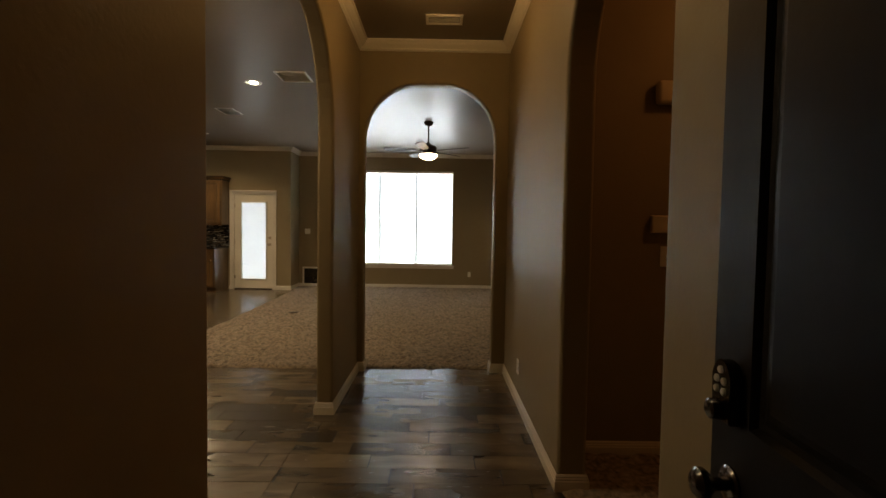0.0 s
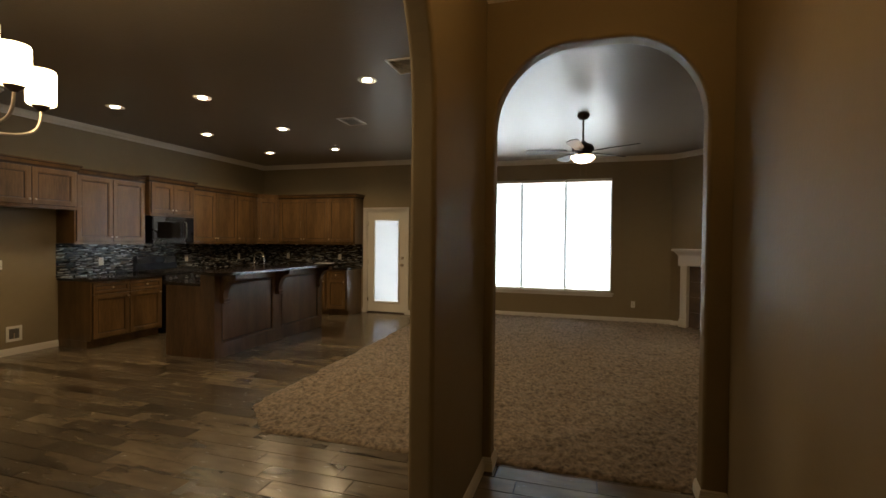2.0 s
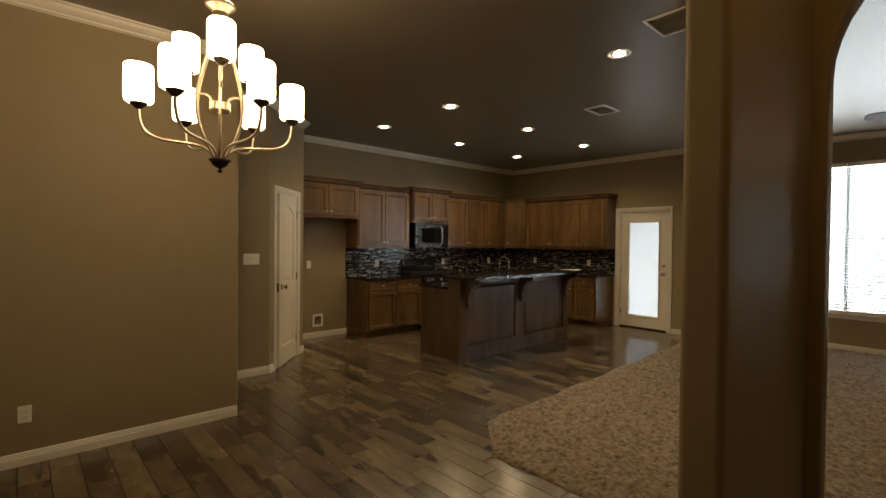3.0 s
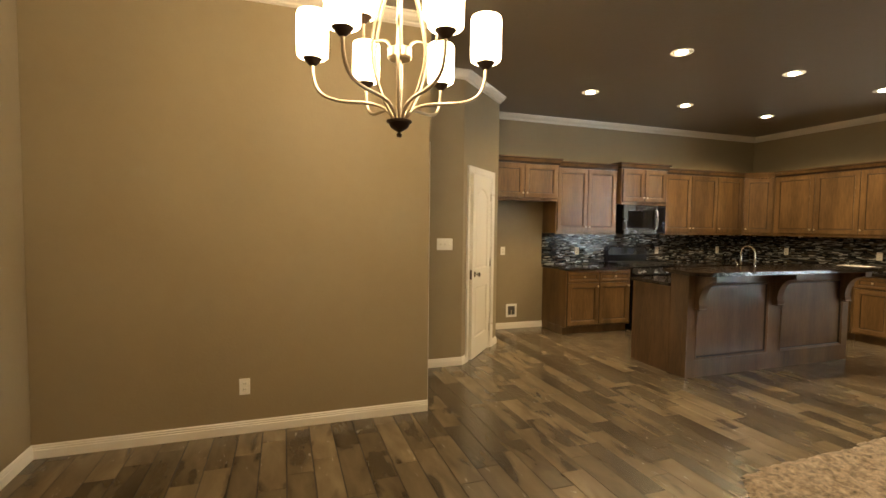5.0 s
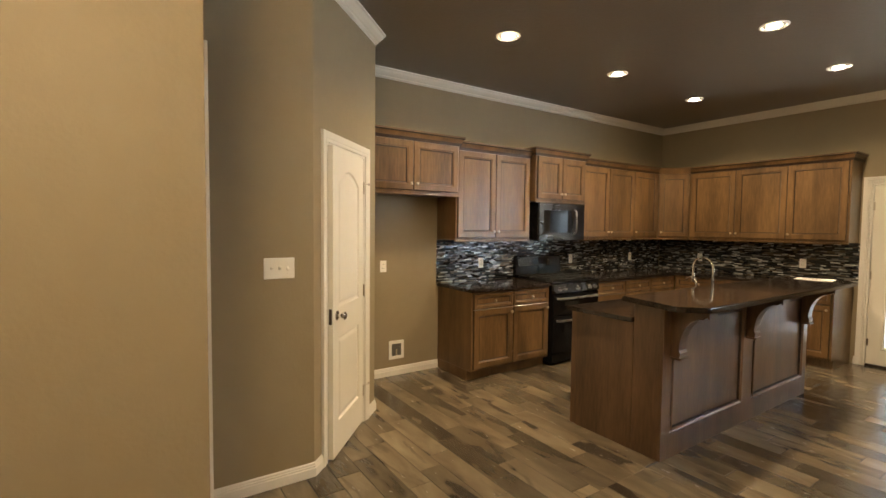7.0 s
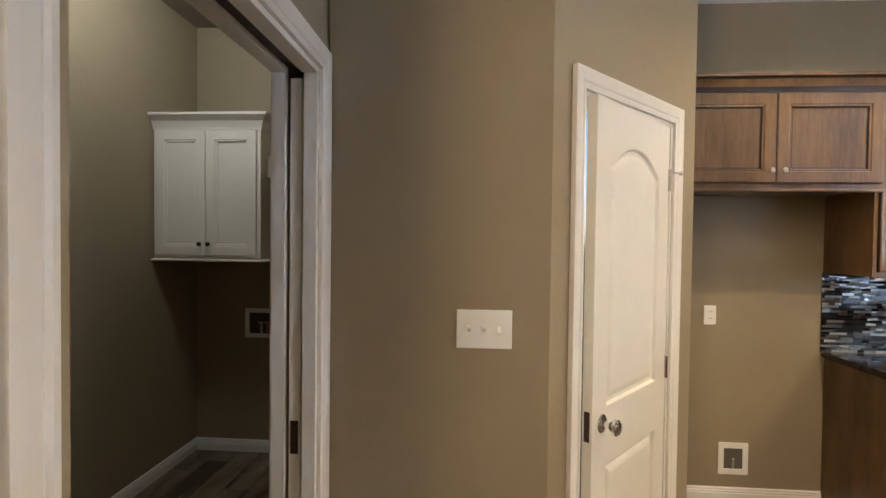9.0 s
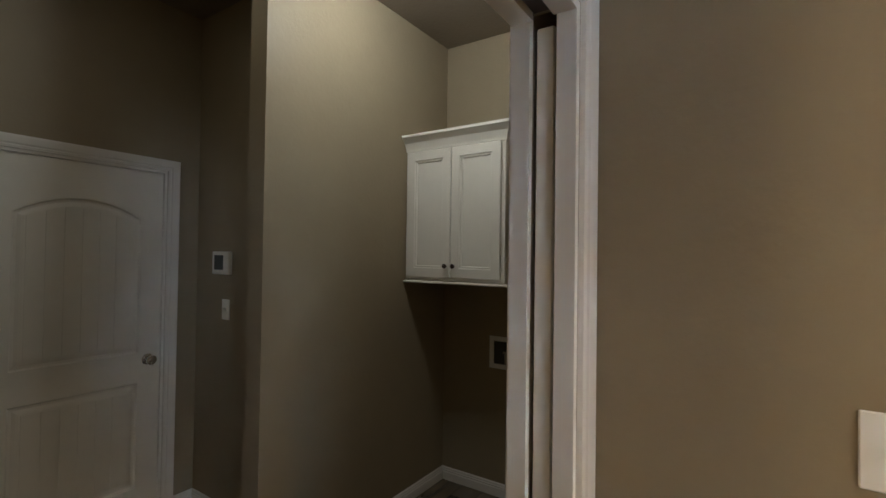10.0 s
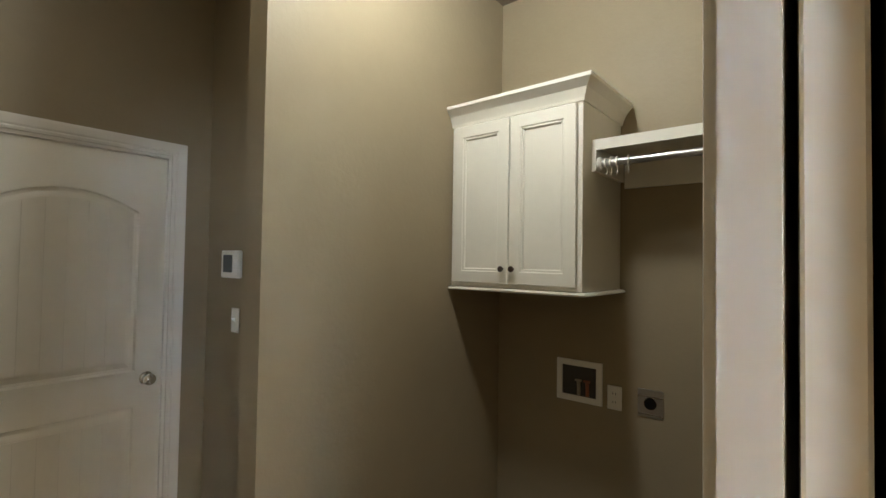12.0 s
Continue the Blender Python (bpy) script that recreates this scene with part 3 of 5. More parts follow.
# local x runs from the hinge to the free edge, local y towards the passage
FDW = 0.98
fl = new("door_leaf")
fl.parent = fd
fl.matrix_local = pose(FDW, 0, 0.012, 0, 0, 180)
door_leaf(fl, FDW, 2.03, [(0.22, 0.80, 0), (1.0, 1.80, 0.0)], M_FDOOR, t=0.044)
kb = knob_parts(fl, 0.07, 0.885, material=M_GUN, name="door_knob")
db = new("keypad_deadbolt")
db.parent = fl
db.location = (0.066, 0, 1.038)
db.scale = (0.82, 0.9, 0.82)
bm = bmesh.new()
pts = [(-0.036, -0.05), (0.036, -0.05)] + [(0.036 * math.cos(a), 0.045 + 0.036 * math.sin(a)) for a in [math.pi * k / 10 for k in range(11)]]
prism(bm, pts, -0.024, 0.0, "y")
bmesh.ops.bevel(bm, geom=bm.edges[:], offset=0.003, segments=2, affect="EDGES")
part("housing", bm, M_GUN, db, smooth=True)
for r in range(3):
    for c in range(2 if r < 2 else 1):
        bm = bmesh.new()
        lathe(bm, [(0, 0), (0.0085, 0), (0.0085, 0.003), (0.006, 0.005), (0, 0.005)], 12, Matrix.Translation((-0.014 + 0.028 * c + (0.014 if r == 2 else 0), -0.024, 0.015 + 0.022 * r)) @ Matrix.Rotation(math.pi / 2, 4, "X"))
        part("key", bm, M_PLATE, db, smooth=True)
bm = bmesh.new()
lathe(bm, [(0, 0), (0.021, 0), (0.023, 0.006), (0.021, 0.022), (0.014, 0.026), (0, 0.026)], 20, Matrix.Translation((0, -0.022, -0.025)) @ Matrix.Rotation(math.pi / 2, 4, "X"))
part("turn_cap", bm, M_GUN, db, smooth=True)
bpart("door_jamb", M_FDOOR, fd, (-0.045, -0.004, 0.04, 0.16, 0, 2.10))

# ---- window ----
wn_ = tagged(new("window_1"), "wide triple window with white blinds, glaring with daylight", "", "", "structure")
wn_.matrix_world = pose(WX0, WNY, 0)
ww = WX1 - WX0
fr = 0.05
for k in range(3):
    xa, xb = k * ww / 3, (k + 1) * ww / 3
    bpart("window_frame", M_PLATE, wn_, (xa + 0.001, xa + fr / 2, 0.09, 0.15, WZ0, WZ1), (xb - fr / 2, xb - 0.001, 0.09, 0.15, WZ0, WZ1), (xa + fr / 2, xb - fr / 2, 0.09, 0.15, WZ0, WZ0 + 0.04), (xa + fr / 2, xb - fr / 2, 0.09, 0.15, WZ1 - 0.04, WZ1))
    g = bpart("pane", M_GLASS, wn_, (xa + fr / 2, xb - fr / 2, 0.118, 0.122, WZ0 + 0.04, WZ1 - 0.04))
    g.visible_shadow = False
bm = bmesh.new()
box(bm, -0.05, ww + 0.05, -0.045, -0.001, WZ0 - 0.022, WZ0, bevel=0.005)
box(bm, 0.001, ww - 0.001, -0.001, 0.09, WZ0 - 0.001, WZ0 + 0.012)
part("window_sill", bm, M_TRIM, wn_)
bpart("apron", M_TRIM, wn_, (-0.03, ww + 0.03, -0.016, -0.001, WZ0 - 0.075, WZ0 - 0.023))
for k in range(3):
    xa, xb = k * ww / 3 + 0.008, (k + 1) * ww / 3 - 0.008
    b = tagged(new("window_blind"), "white horizontal slat blind, lowered, slats half open", "blind", "blinds in the big window")
    b.matrix_world = pose(WX0, WNY, 0)
    tagged(part("slat_stack", slat_bm(xa, xb, WZ0 + 0.05, WZ1 - 0.07, 0.045, 0.05, 0.043, radians(40)), M_BLIND, b), kind="stuff")
    bpart("headrail", M_PLATE, b, (xa, xb, 0.0, 0.06, WZ1 - 0.062, WZ1 - 0.004), bevel=0.004)
    bpart("bottom_rail", M_PLATE, b, (xa, xb, 0.02, 0.07, WZ0 + 0.014, WZ0 + 0.034), bevel=0.003)
    for x_ in (xa + 0.12, (xa + xb) / 2, xb - 0.12):
        bm = bmesh.new()
        tube(bm, [(x_, 0.020, WZ0 + 0.03), (x_, 0.020, WZ1 - 0.06)], 0.0012, 4)
        part("ladder_cord", bm, M_PLATE, b)
M_SKYGLOW = mat("bright_daylight", (0.9, 0.95, 1), 0.9, emit=(0.86, 0.93, 1.0), strength=11.5)
bm = bmesh.new()
box(bm, -3.1, 1.6, WNY + 1.0, WNY + 1.01, -0.05, 3.6)
tagged(structure("backdrop", bm, M_SKYGLOW, "glaring overcast daylight outside the window"))
bm = bmesh.new()
box(bm, -5.2, -3.36, KNY + 0.9, KNY + 0.91, -0.05, 2.9)
tagged(structure("backdrop", bm, mat("patio_daylight", (0.85, 0.92, 1), 0.9, emit=(0.86, 0.93, 1.0), strength=2.7), "bright daylight outside the patio door"))



# ---- cabinets ----
def small_knob(parent, x, z, y, material=None):
    bm = bmesh.new()
    lathe(bm, [(0, 0), (0.006, 0), (0.005, 0.010), (0.012, 0.016), (0.0145, 0.021), (0.012, 0.026), (0, 0.028)], 14, Matrix.Translation((x, y, z)) @ Matrix.Rotation(math.pi / 2, 4, "X"))
    part("knob", bm, material or M_CHAMP, parent, "small brushed metal knob", smooth=True)


def cab_door(parent, x, z, w, h, y, material, knob=None, name="door", kmat=None):
    """A framed door with a sunk flat panel; its front is 20 mm proud of the cabinet's face at y."""
    bm = bmesh.new()
    t = 0.019
    st = 0.055 if h > 0.25 else 0.028
    f = y - t - 0.001
    pts = [(0, 0), (0.003, -0.0)]
    rings = [(0, t), (0, 0.003), (0.003, 0.0), (st, 0.0), (st + 0.004, 0.005), (st + 0.012, 0.004), (st + 0.017, 0.012)]
    prev = None
    for i, d in rings:
        ring = [bm.verts.new((a, f + d, b)) for a, b in ((x + i, z + i), (x + w - i, z + i), (x + w - i, z + h - i), (x + i, z + h - i))]
        if prev:
            for k in range(4):
                bm.faces.new((prev[k], prev[(k + 1) % 4], ring[(k + 1) % 4], ring[k]))
        else:
            bm.faces.new(ring)
        prev = ring
    bm.faces.new(prev)
    d = part(name, bm, material, parent)
    if material in (M_WOOD, M_WOODD):
        b2 = bmesh.new()
        prev = None
        for i, dd_ in ((st + 0.0135, 0.0055), (st + 0.0165, 0.0112), (st + 0.0215, 0.0112)):
            ring = [b2.verts.new((a, f + dd_, b)) for a, b in ((x + i, z + i), (x + w - i, z + i), (x + w - i, z + h - i), (x + i, z + h - i))]
            if prev:
                for k in range(4):
                    b2.faces.new((prev[k], prev[(k + 1) % 4], ring[(k + 1) % 4], ring[k]))
            prev = ring
        # outer ring is no glaze: the gap's shade painted round the door
        prev = None
        for i, dd_ in ((-0.002, t), (-0.002, 0.005), (0.0, 0.0035), (0.003, 0.0002), (0.0042, -0.0003)):
            ring = [b2.verts.new((a, f + dd_, b)) for a, b in ((x + i, z + i), (x + w - i, z + i), (x + w - i, z + h - i), (x + i, z + h - i))]
            if prev:
                for k in range(4):
                    b2.faces.new((prev[k], prev[(k + 1) % 4], ring[(k + 1) % 4], ring[k]))
            prev = ring
        part("glazed_bead", b2, M_GLAZE_SHADE, d, "dark glaze in the panel groove, painted shade round a door's edge")
    if knob:
        small_knob(d, x + knob[0], z + knob[1], f, kmat)
    return d


def cab_crown(parent, w, d, z, h, material, left=True, right=True, out=0.045):
    """Crown on top of a cabinet, round its front and its free sides."""
    prof = [(0.0, z - 0.012), (0.008, z - 0.012), (0.010, z), (0.014, z + 0.01), (0.026, z + h * 0.45), (out - 0.008, z + h * 0.72), (out, z + h * 0.82), (out, z + h), (0.0, z + h)]
    # runs so that the outside lies on its left
    pts = [(w, 0.0), (w, -d), (0.0, -d), (0.0, 0.0)]
    if not right:
        pts = pts[1:]
    if not left:
        pts = pts[:-1]
    bm = bmesh.new()
    molding(bm, [(p[0], p[1]) for p in pts[::-1]], [(-a, b) for a, b in prof])
    part("crown", bm, material, parent)
    if material in (M_WOOD, M_WOODD):
        bm = bmesh.new()
        line = [(0.009, z - 0.013), (0.0125, z - 0.013), (0.0165, z + 0.004), (0.020, z + 0.014), (0.013, z + 0.014)]
        molding(bm, [(p[0], p[1]) for p in pts[::-1]], [(-a, b) for a, b in line])
        line = [(out - 0.013, z + h * 0.66), (out - 0.005, z + h * 0.70), (out + 0.001, z + h * 0.81), (out - 0.008, z + h * 0.81)]
        molding(bm, [(p[0], p[1]) for p in pts[::-1]], [(-a, b) for a, b in line])
        part("crown_groove", bm, M_GLAZE_SHADE, parent, "dark glaze along the crown")


def upper_cabinet(label, m, w, d, z0, z1, doors, material, crown=0.075, group="upper kitchen cabinets", rail=True, kmat=None, left=True, right=True, name="wall_cabinet"):
    cab = thing(name, m, label, "cabinet", group)
    bpart("body", material, cab, (0, w, -d, -0.002, z0, z1), bevel=0.0015)
    n = doors
    g, e = 0.006, 0.022
    dw = (w - 2 * e - (n - 1) * g) / n
    for k in range(n):
        x = e + k * (dw + g)
        if n == 1:
            kn = (0.03, 0.06)
        elif n == 2:
            kn = (dw - 0.028, 0.06) if k == 0 else (0.028, 0.06)
        else:
            kn = (dw - 0.028, 0.06) if k % 2 == 0 and k < n - 1 else (0.028, 0.06)
        cab_door(cab, x, z0 + 0.028, dw, z1 - z0 - 0.045, -d, material, kn, kmat=kmat)
    if crown:
        cab_crown(cab, w, d, z1, crown, material, left, right)
    if rail:
        bpart("light_rail", material, cab, (0.001, w - 0.001, -d - 0.012, -d + 0.02, z0 - 0.016, z0 - 0.001), bevel=0.003)
    return cab


def base_cabinet(label, m, w, d, doors, drawers, material, group="base kitchen cabinets", top=0.884):
    cab = thing("base_cabinet", m, label, "cabinet", group)
    bpart("body", material, cab, (0, w, -d, -0.002, 0.10, top), bevel=0.0015)
    bpart("toe_kick", material, cab, (0.002, w - 0.002, -d + 0.07, -0.004, 0.0, 0.099))
    e, g = 0.022, 0.008
    for n, z, h, nm in ((drawers, top - 0.165, 0.145, "drawer"), (doors, 0.125, top - 0.165 - 0.012 - 0.125 - 0.0, "door")):
        if not n:
            continue
        dw = (w - 2 * e - (n - 1) * g) / n
        for k in range(n):
            x = e + k * (dw + g)
            if nm == "drawer":
                kn = (dw / 2, h / 2)
            else:
                kn = (dw - 0.03, h - 0.05) if (k % 2 == 0 and n > 1) else (0.03 if n > 1 else dw - 0.03, h - 0.05)
                if k == n - 1 and n == 2:
                    kn = (dw - 0.03, h - 0.05)
            cab_door(cab, x, z, dw, h, -d, material, kn, nm)
    return cab


UW = 0.34
UD, UC = "stained alder wall cabinet with two framed doors and brass knobs", "over the mosaic backsplash"
WEST = lambda y: pose(KWX, y, 0, 0, 0, 90)
upper_cabinet("short stained wood cabinet with two doors over the empty refrigerator gap", WEST(PNY + 0.003), 6.150 - PNY - 0.003, 0.40, 1.83, 2.325, 2, M_WOOD, right=True, left=False)
upper_cabinet("tall stained wood wall cabinet with two doors beside the microwave", WEST(6.155), 1.025, UW, 1.385, 2.305, 2, M_WOOD, right=False, left=False)
upper_cabinet("short stained wood cabinet with two doors above the microwave", WEST(7.185), 0.83, 0.42, 1.82, 2.335, 2, M_WOOD)
upper_cabinet("stained wood wall cabinet with three doors on the range wall", WEST(8.02), KNY - 0.648 - 8.02, UW, 1.385, 2.305, 3, M_WOOD, right=False, left=False)
# corner cabinet, its door across the corner
cc = thing("corner_cabinet", pose(KWX, KNY, 0), "stained wood corner wall cabinet with one angled door", "cabinet", "upper kitchen cabinets")
a0, b0 = 0.643, 0.643
bm = bmesh.new()
prism(bm, [(0.002, -0.002), (0.002, -a0), (UW, -a0), (b0, -UW), (b0, -0.002)], 1.385, 2.305, "z")
part("body", bm, M_WOOD, cc)
face = new("face")
face.parent = cc
face.matrix_local = pose(UW, -a0, 0, 0, 0, 45)
fw = (b0 - UW) * math.sqrt(2)
cab_door(face, 0.02, 1.413, fw - 0.04, 0.875, 0.0, M_WOOD, (0.03, 0.06))
bm = bmesh.new()
prof = [(0.0, 2.293), (-0.008, 2.293), (-0.014, 2.315), (-0.026, 2.339), (-0.037, 2.359), (-0.045, 2.367), (-0.045, 2.38), (0.0, 2.38)]
molding(bm, [(UW, -a0), (b0, -UW)], prof)
part("crown", bm, M_WOOD, cc)
bpart("light_rail", M_WOOD, face, (0.012, fw - 0.012, -0.012, 0.02, 1.369, 1.384), bevel=0.003)
upper_cabinet("stained wood wall cabinet with three doors on the patio door wall", pose(KWX + 0.646, KNY, 0), 1.76, UW, 1.385, 2.305, 3, M_WOOD, left=False)

base_cabinet("stained wood base cabinet with two drawers over two doors", WEST(6.175), 1.065, 0.60, 2, 2, M_WOOD)
base_cabinet("stained wood base cabinet with three drawers over three doors", WEST(8.02), KNY - 0.61 - 8.02, 0.60, 3, 3, M_WOOD)
base_cabinet("stained wood base cabinet with one drawer, closing the run", pose(-4.90, KNY, 0), 0.44, 0.60, 1, 1, M_WOOD)
base_cabinet("stained wood base cabinet with doors beside the corner", pose(-6.22, KNY, 0), 1.315, 0.60, 2, 2, M_WOOD)


def slab(bm, pts, z0, z1, e=0.006):
    """A stone slab with eased edges."""
    c = Vector((sum(p[0] for p in pts) / len(pts), sum(p[1] for p in pts) / len(pts)))
    prism(bm, pts, z0, z1, "z")
    bmesh.ops.bevel(bm, geom=[ed for ed in bm.edges if abs(ed.verts[0].co.z - ed.verts[1].co.z) < 1e-6], offset=e, segments=2, affect="EDGES")


def counter(label, pts, z0, z1, name="countertop"):
    bm = bmesh.new()
    slab(bm, pts, z0, z1)
    return tagged(mesh_ob(name, bm, M_GRAN), label, "countertop")


counter("dark granite worktop between the refrigerator gap and the range", [(KWX + 0.012, 6.150), (KWX + 0.635, 6.150), (KWX + 0.635, 7.24), (KWX + 0.012, 7.24)], 0.885, 0.917)
counter("L-shaped dark granite worktop round the kitchen corner", [(KWX + 0.012, 8.018), (KWX + 0.635, 8.018), (KWX + 0.635, KNY - 0.635), (-4.44, KNY - 0.635), (-4.44, KNY - 0.012), (KWX + 0.012, KNY - 0.012)], 0.885, 0.917)

# mosaic backsplash
M_MOS = mat("glass_mosaic", (0.2, 0.2, 0.2), 0.12)
n_, l_, b_ = bare(M_MOS)
ge = n_.new("ShaderNodeNewGeometry")
cr = n_.new("ShaderNodeValToRGB")
l_.new(ge.outputs["Random Per Island"], cr.inputs[0])
cr.color_ramp.interpolation = "CONSTANT"
for k, (p, c) in enumerate([(0.0, (0.010, 0.011, 0.012)), (0.26, (0.030, 0.032, 0.034)), (0.46, (0.10, 0.082, 0.060)), (0.62, (0.17, 0.175, 0.17)), (0.78, (0.016, 0.018, 0.020)), (0.9, (0.42, 0.43, 0.41))]):
    e_ = cr.color_ramp.elements[k] if k < 2 else cr.color_ramp.elements.new(p)
    e_.position, e_.color = p, (*c, 1)
l_.new(cr.outputs[0], b_.inputs["Base Color"])
mr_ = n_.new("ShaderNodeMapRange")
mr_.inputs["To Min"].default_value, mr_.inputs["To Max"].default_value = 0.03, 0.14
l_.new(ge.outputs["Random Per Island"], mr_.inputs["Value"])
l_.new(mr_.outputs[0], b_.inputs["Roughness"])
M_MGROUT = mat("mosaic_grout", (0.035, 0.033, 0.031), 0.8, var=0.1)


def mosaic(m, w, h, z0, seed):
    rnd = random.Random(seed)
    vs, fs = [], []
    z, rh = z0 + 0.001, 0.0145
    while z + rh < z0 + h:
        x = -rnd.random() * 0.1
        while x < w:
            L = rnd.choice((0.035, 0.05, 0.065, 0.095))
            a, b = max(0.0, x), min(w, x + L - 0.0018)
            if b - a > 0.006:
                tk = 0.004 + rnd.random() * 0.003
                t1, t2, t3 = tk + rnd.uniform(-0.0014, 0.0014), tk + rnd.uniform(-0.0014, 0.0014), rnd.uniform(-0.0011, 0.0011)
                i = len(vs)
                zb = z + rh - 0.0018
                vs += [(a, -0.002, z), (b, -0.002, z), (b, -0.002, zb), (a, -0.002, zb), (a, -0.002 - t1 - t3, z), (b, -0.002 - t2 - t3, z), (b, -0.002 - t2, zb), (a, -0.002 - t1, zb)]
                fs += [(i + 4, i + 5, i + 6, i + 7), (i, i + 1, i + 5, i + 4), (i + 1, i + 2, i + 6, i + 5), (i + 2, i + 3, i + 7, i + 6), (i + 3, i, i + 4, i + 7)]
            x += L
        z += rh
    back = tagged(new("backsplash"), "glass and stone strip mosaic backsplash in dark greys", "", "", "structure")
    back.matrix_world = m
    bpart("grout_bed", M_MGROUT, back, (0, w, -0.0035, -0.001, z0, z0 + h))
    me = bpy.data.meshes.new("mosaic_tiles")
    me.from_pydata(vs, [], fs)
    me.materials.append(M_MOS)
    ob = new("mosaic_tiles", me)
    ob.parent = back
    tagged(ob, kind="stuff")


mosaic(WEST(6.15), KNY - 6.16, 0.462, 0.918, 3)
mosaic(pose(KWX + 0.01, KNY, 0), -4.42 - KWX - 0.01, 0.462, 0.918, 4)

# ---- range and microwave ----
rg = thing("range", WEST(7.243), "black and stainless gas range with double ovens between base cabinets", "range")
RW, RD = 0.765, 0.635
bpart("body", M_BLACK, rg, (0, RW, -RD, -0.012, 0.03, 0.895), bevel=0.004)
bpart("cooktop", M_BLACK, rg, (0.0, RW, -RD - 0.012, -0.03, 0.896, 0.925), bevel=0.006)
bm = bmesh.new()
prism(bm, [(-RD - 0.001, 0.80), (-RD - 0.040, 0.805), (-RD - 0.022, 0.895), (-RD - 0.001, 0.895)], 0.004, RW - 0.004, "x")
part("control_panel", bm, M_DSTEEL, rg)
for k in range(5):
    xx = 0.09 + [0, 0.085, 0.29, 0.5, 0.585][k]
    bm = bmesh.new()
    lathe(bm, [(0, 0), (0.024, 0), (0.024, 0.008), (0.019, 0.012), (0.018, 0.032), (0, 0.033)], 18, Matrix.Translation((xx, -RD - 0.030, 0.85)) @ Matrix.Rotation(radians(100), 4, "X"))
    part("burner_knob", bm, M_STEEL, rg, "stainless burner knob", smooth=True)
for z0, z1, nm in ((0.555, 0.79, "upper_oven_door"), (0.14, 0.545, "lower_oven_door")):
    bm = bmesh.new()
    box(bm, 0.004, RW - 0.004, -RD - 0.030, -RD - 0.001, z0, z1, bevel=0.006)
    od = part(nm, bm, M_BLACK, rg)
    bpart("oven_window", M_OVEN, od, (0.12, RW - 0.12, -RD - 0.033, -RD - 0.0305, z0 + 0.05, z1 - 0.09))
    bm = bmesh.new()
    tube(bm, [(0.06, -RD - 0.032, z1 - 0.045), (0.07, -RD - 0.068, z1 - 0.045), (RW * 0.3, -RD - 0.078, z1 - 0.045), (RW * 0.7, -RD - 0.078, z1 - 0.045), (RW - 0.07, -RD - 0.068, z1 - 0.045), (RW - 0.06, -RD - 0.032, z1 - 0.045)], 0.012, 10)
    part("handle", bm, M_STEEL, od, "stainless bar handle", smooth=True)
bpart("kick_drawer", M_BLACK, rg, (0.004, RW - 0.004, -RD - 0.022, -RD - 0.001, 0.035, 0.13), bevel=0.004)
bm = bmesh.new()
prism(bm, [(-0.014, 0.925), (-0.075, 0.925), (-0.055, 1.16), (-0.030, 1.175), (-0.014, 1.17)], 0.002, RW - 0.002, "x")
part("backguard", bm, M_BLACK, rg)
bm = bmesh.new()
prism(bm, [(-0.064, 1.055), (-0.077, 1.056), (-0.062, 1.165), (-0.05, 1.168)], 0.03, RW - 0.03, "x")
part("backguard_trim", bm, M_DSTEEL, rg)
bm = bmesh.new()
prism(bm, [(-0.074, 1.072), (-0.0785, 1.072), (-0.0685, 1.148), (-0.064, 1.148)], 0.27, 0.50, "x")
part("display", bm, M_OVEN, rg, "dark display window")
for k in range(3):
    bm = bmesh.new()
    xa, xb = 0.02 + k * 0.243, 0.258 + k * 0.243
    ya, yb, zz = -RD + 0.02, -0.10, 0.952
    tube(bm, [(xa, ya, zz), (xb, ya, zz), (xb, yb, zz), (xa, yb, zz)], 0.006, 6, True)
    for u in (0.33, 0.67):
        tube(bm, [(xa, ya + (yb - ya) * u, zz), (xb, ya + (yb - ya) * u, zz)], 0.006, 6)
    tube(bm, [((xa + xb) / 2, ya, zz), ((xa + xb) / 2, yb, zz)], 0.006, 6)
    for cx in (xa, xb):
        for cy in (ya, yb):
            tube(bm, [(cx, cy, 0.925), (cx, cy, zz)], 0.006, 6)
    part("grate", bm, M_IRON, rg, "cast iron grate")
for cx, cy in ((0.14, -0.48), (0.14, -0.22), (0.38, -0.35), (0.62, -0.48), (0.62, -0.22)):
    bm = bmesh.new()
    lathe(bm, [(0, 0.925), (0.045, 0.925), (0.045, 0.932), (0.030, 0.940), (0, 0.941)], 18, Matrix.Translation((cx, cy, 0)))
    part("burner", bm, M_IRON, rg, smooth=True)

mw = thing("microwave", WEST(7.243), "stainless over-the-range microwave under the short cabinet", "microwave")
MD, mz0, mz1 = 0.43, 1.375, 1.812
bpart("case", M_BLACK, mw, (0.002, RW - 0.002, -MD + 0.03, -0.006, mz0, mz1), bevel=0.003)
bm = bmesh.new()
xa, xb, za, zb = 0.07, 0.545, mz0 + 0.09, mz1 - 0.09
for b in ((0.002, xa, -MD, -MD + 0.029, mz0 + 0.02, mz1 - 0.03), (xb, 0.60, -MD, -MD + 0.029, mz0 + 0.02, mz1 - 0.03), (xa, xb, -MD, -MD + 0.029, mz0 + 0.02, za), (xa, xb, -MD, -MD + 0.029, zb, mz1 - 0.03)):
    box(bm, *b)
dd = part("door", bm, M_DSTEEL, mw)
bpart("window", M_OVEN, dd, (xa + 0.001, xb - 0.001, -MD + 0.004, -MD + 0.02, za + 0.001, zb - 0.001))
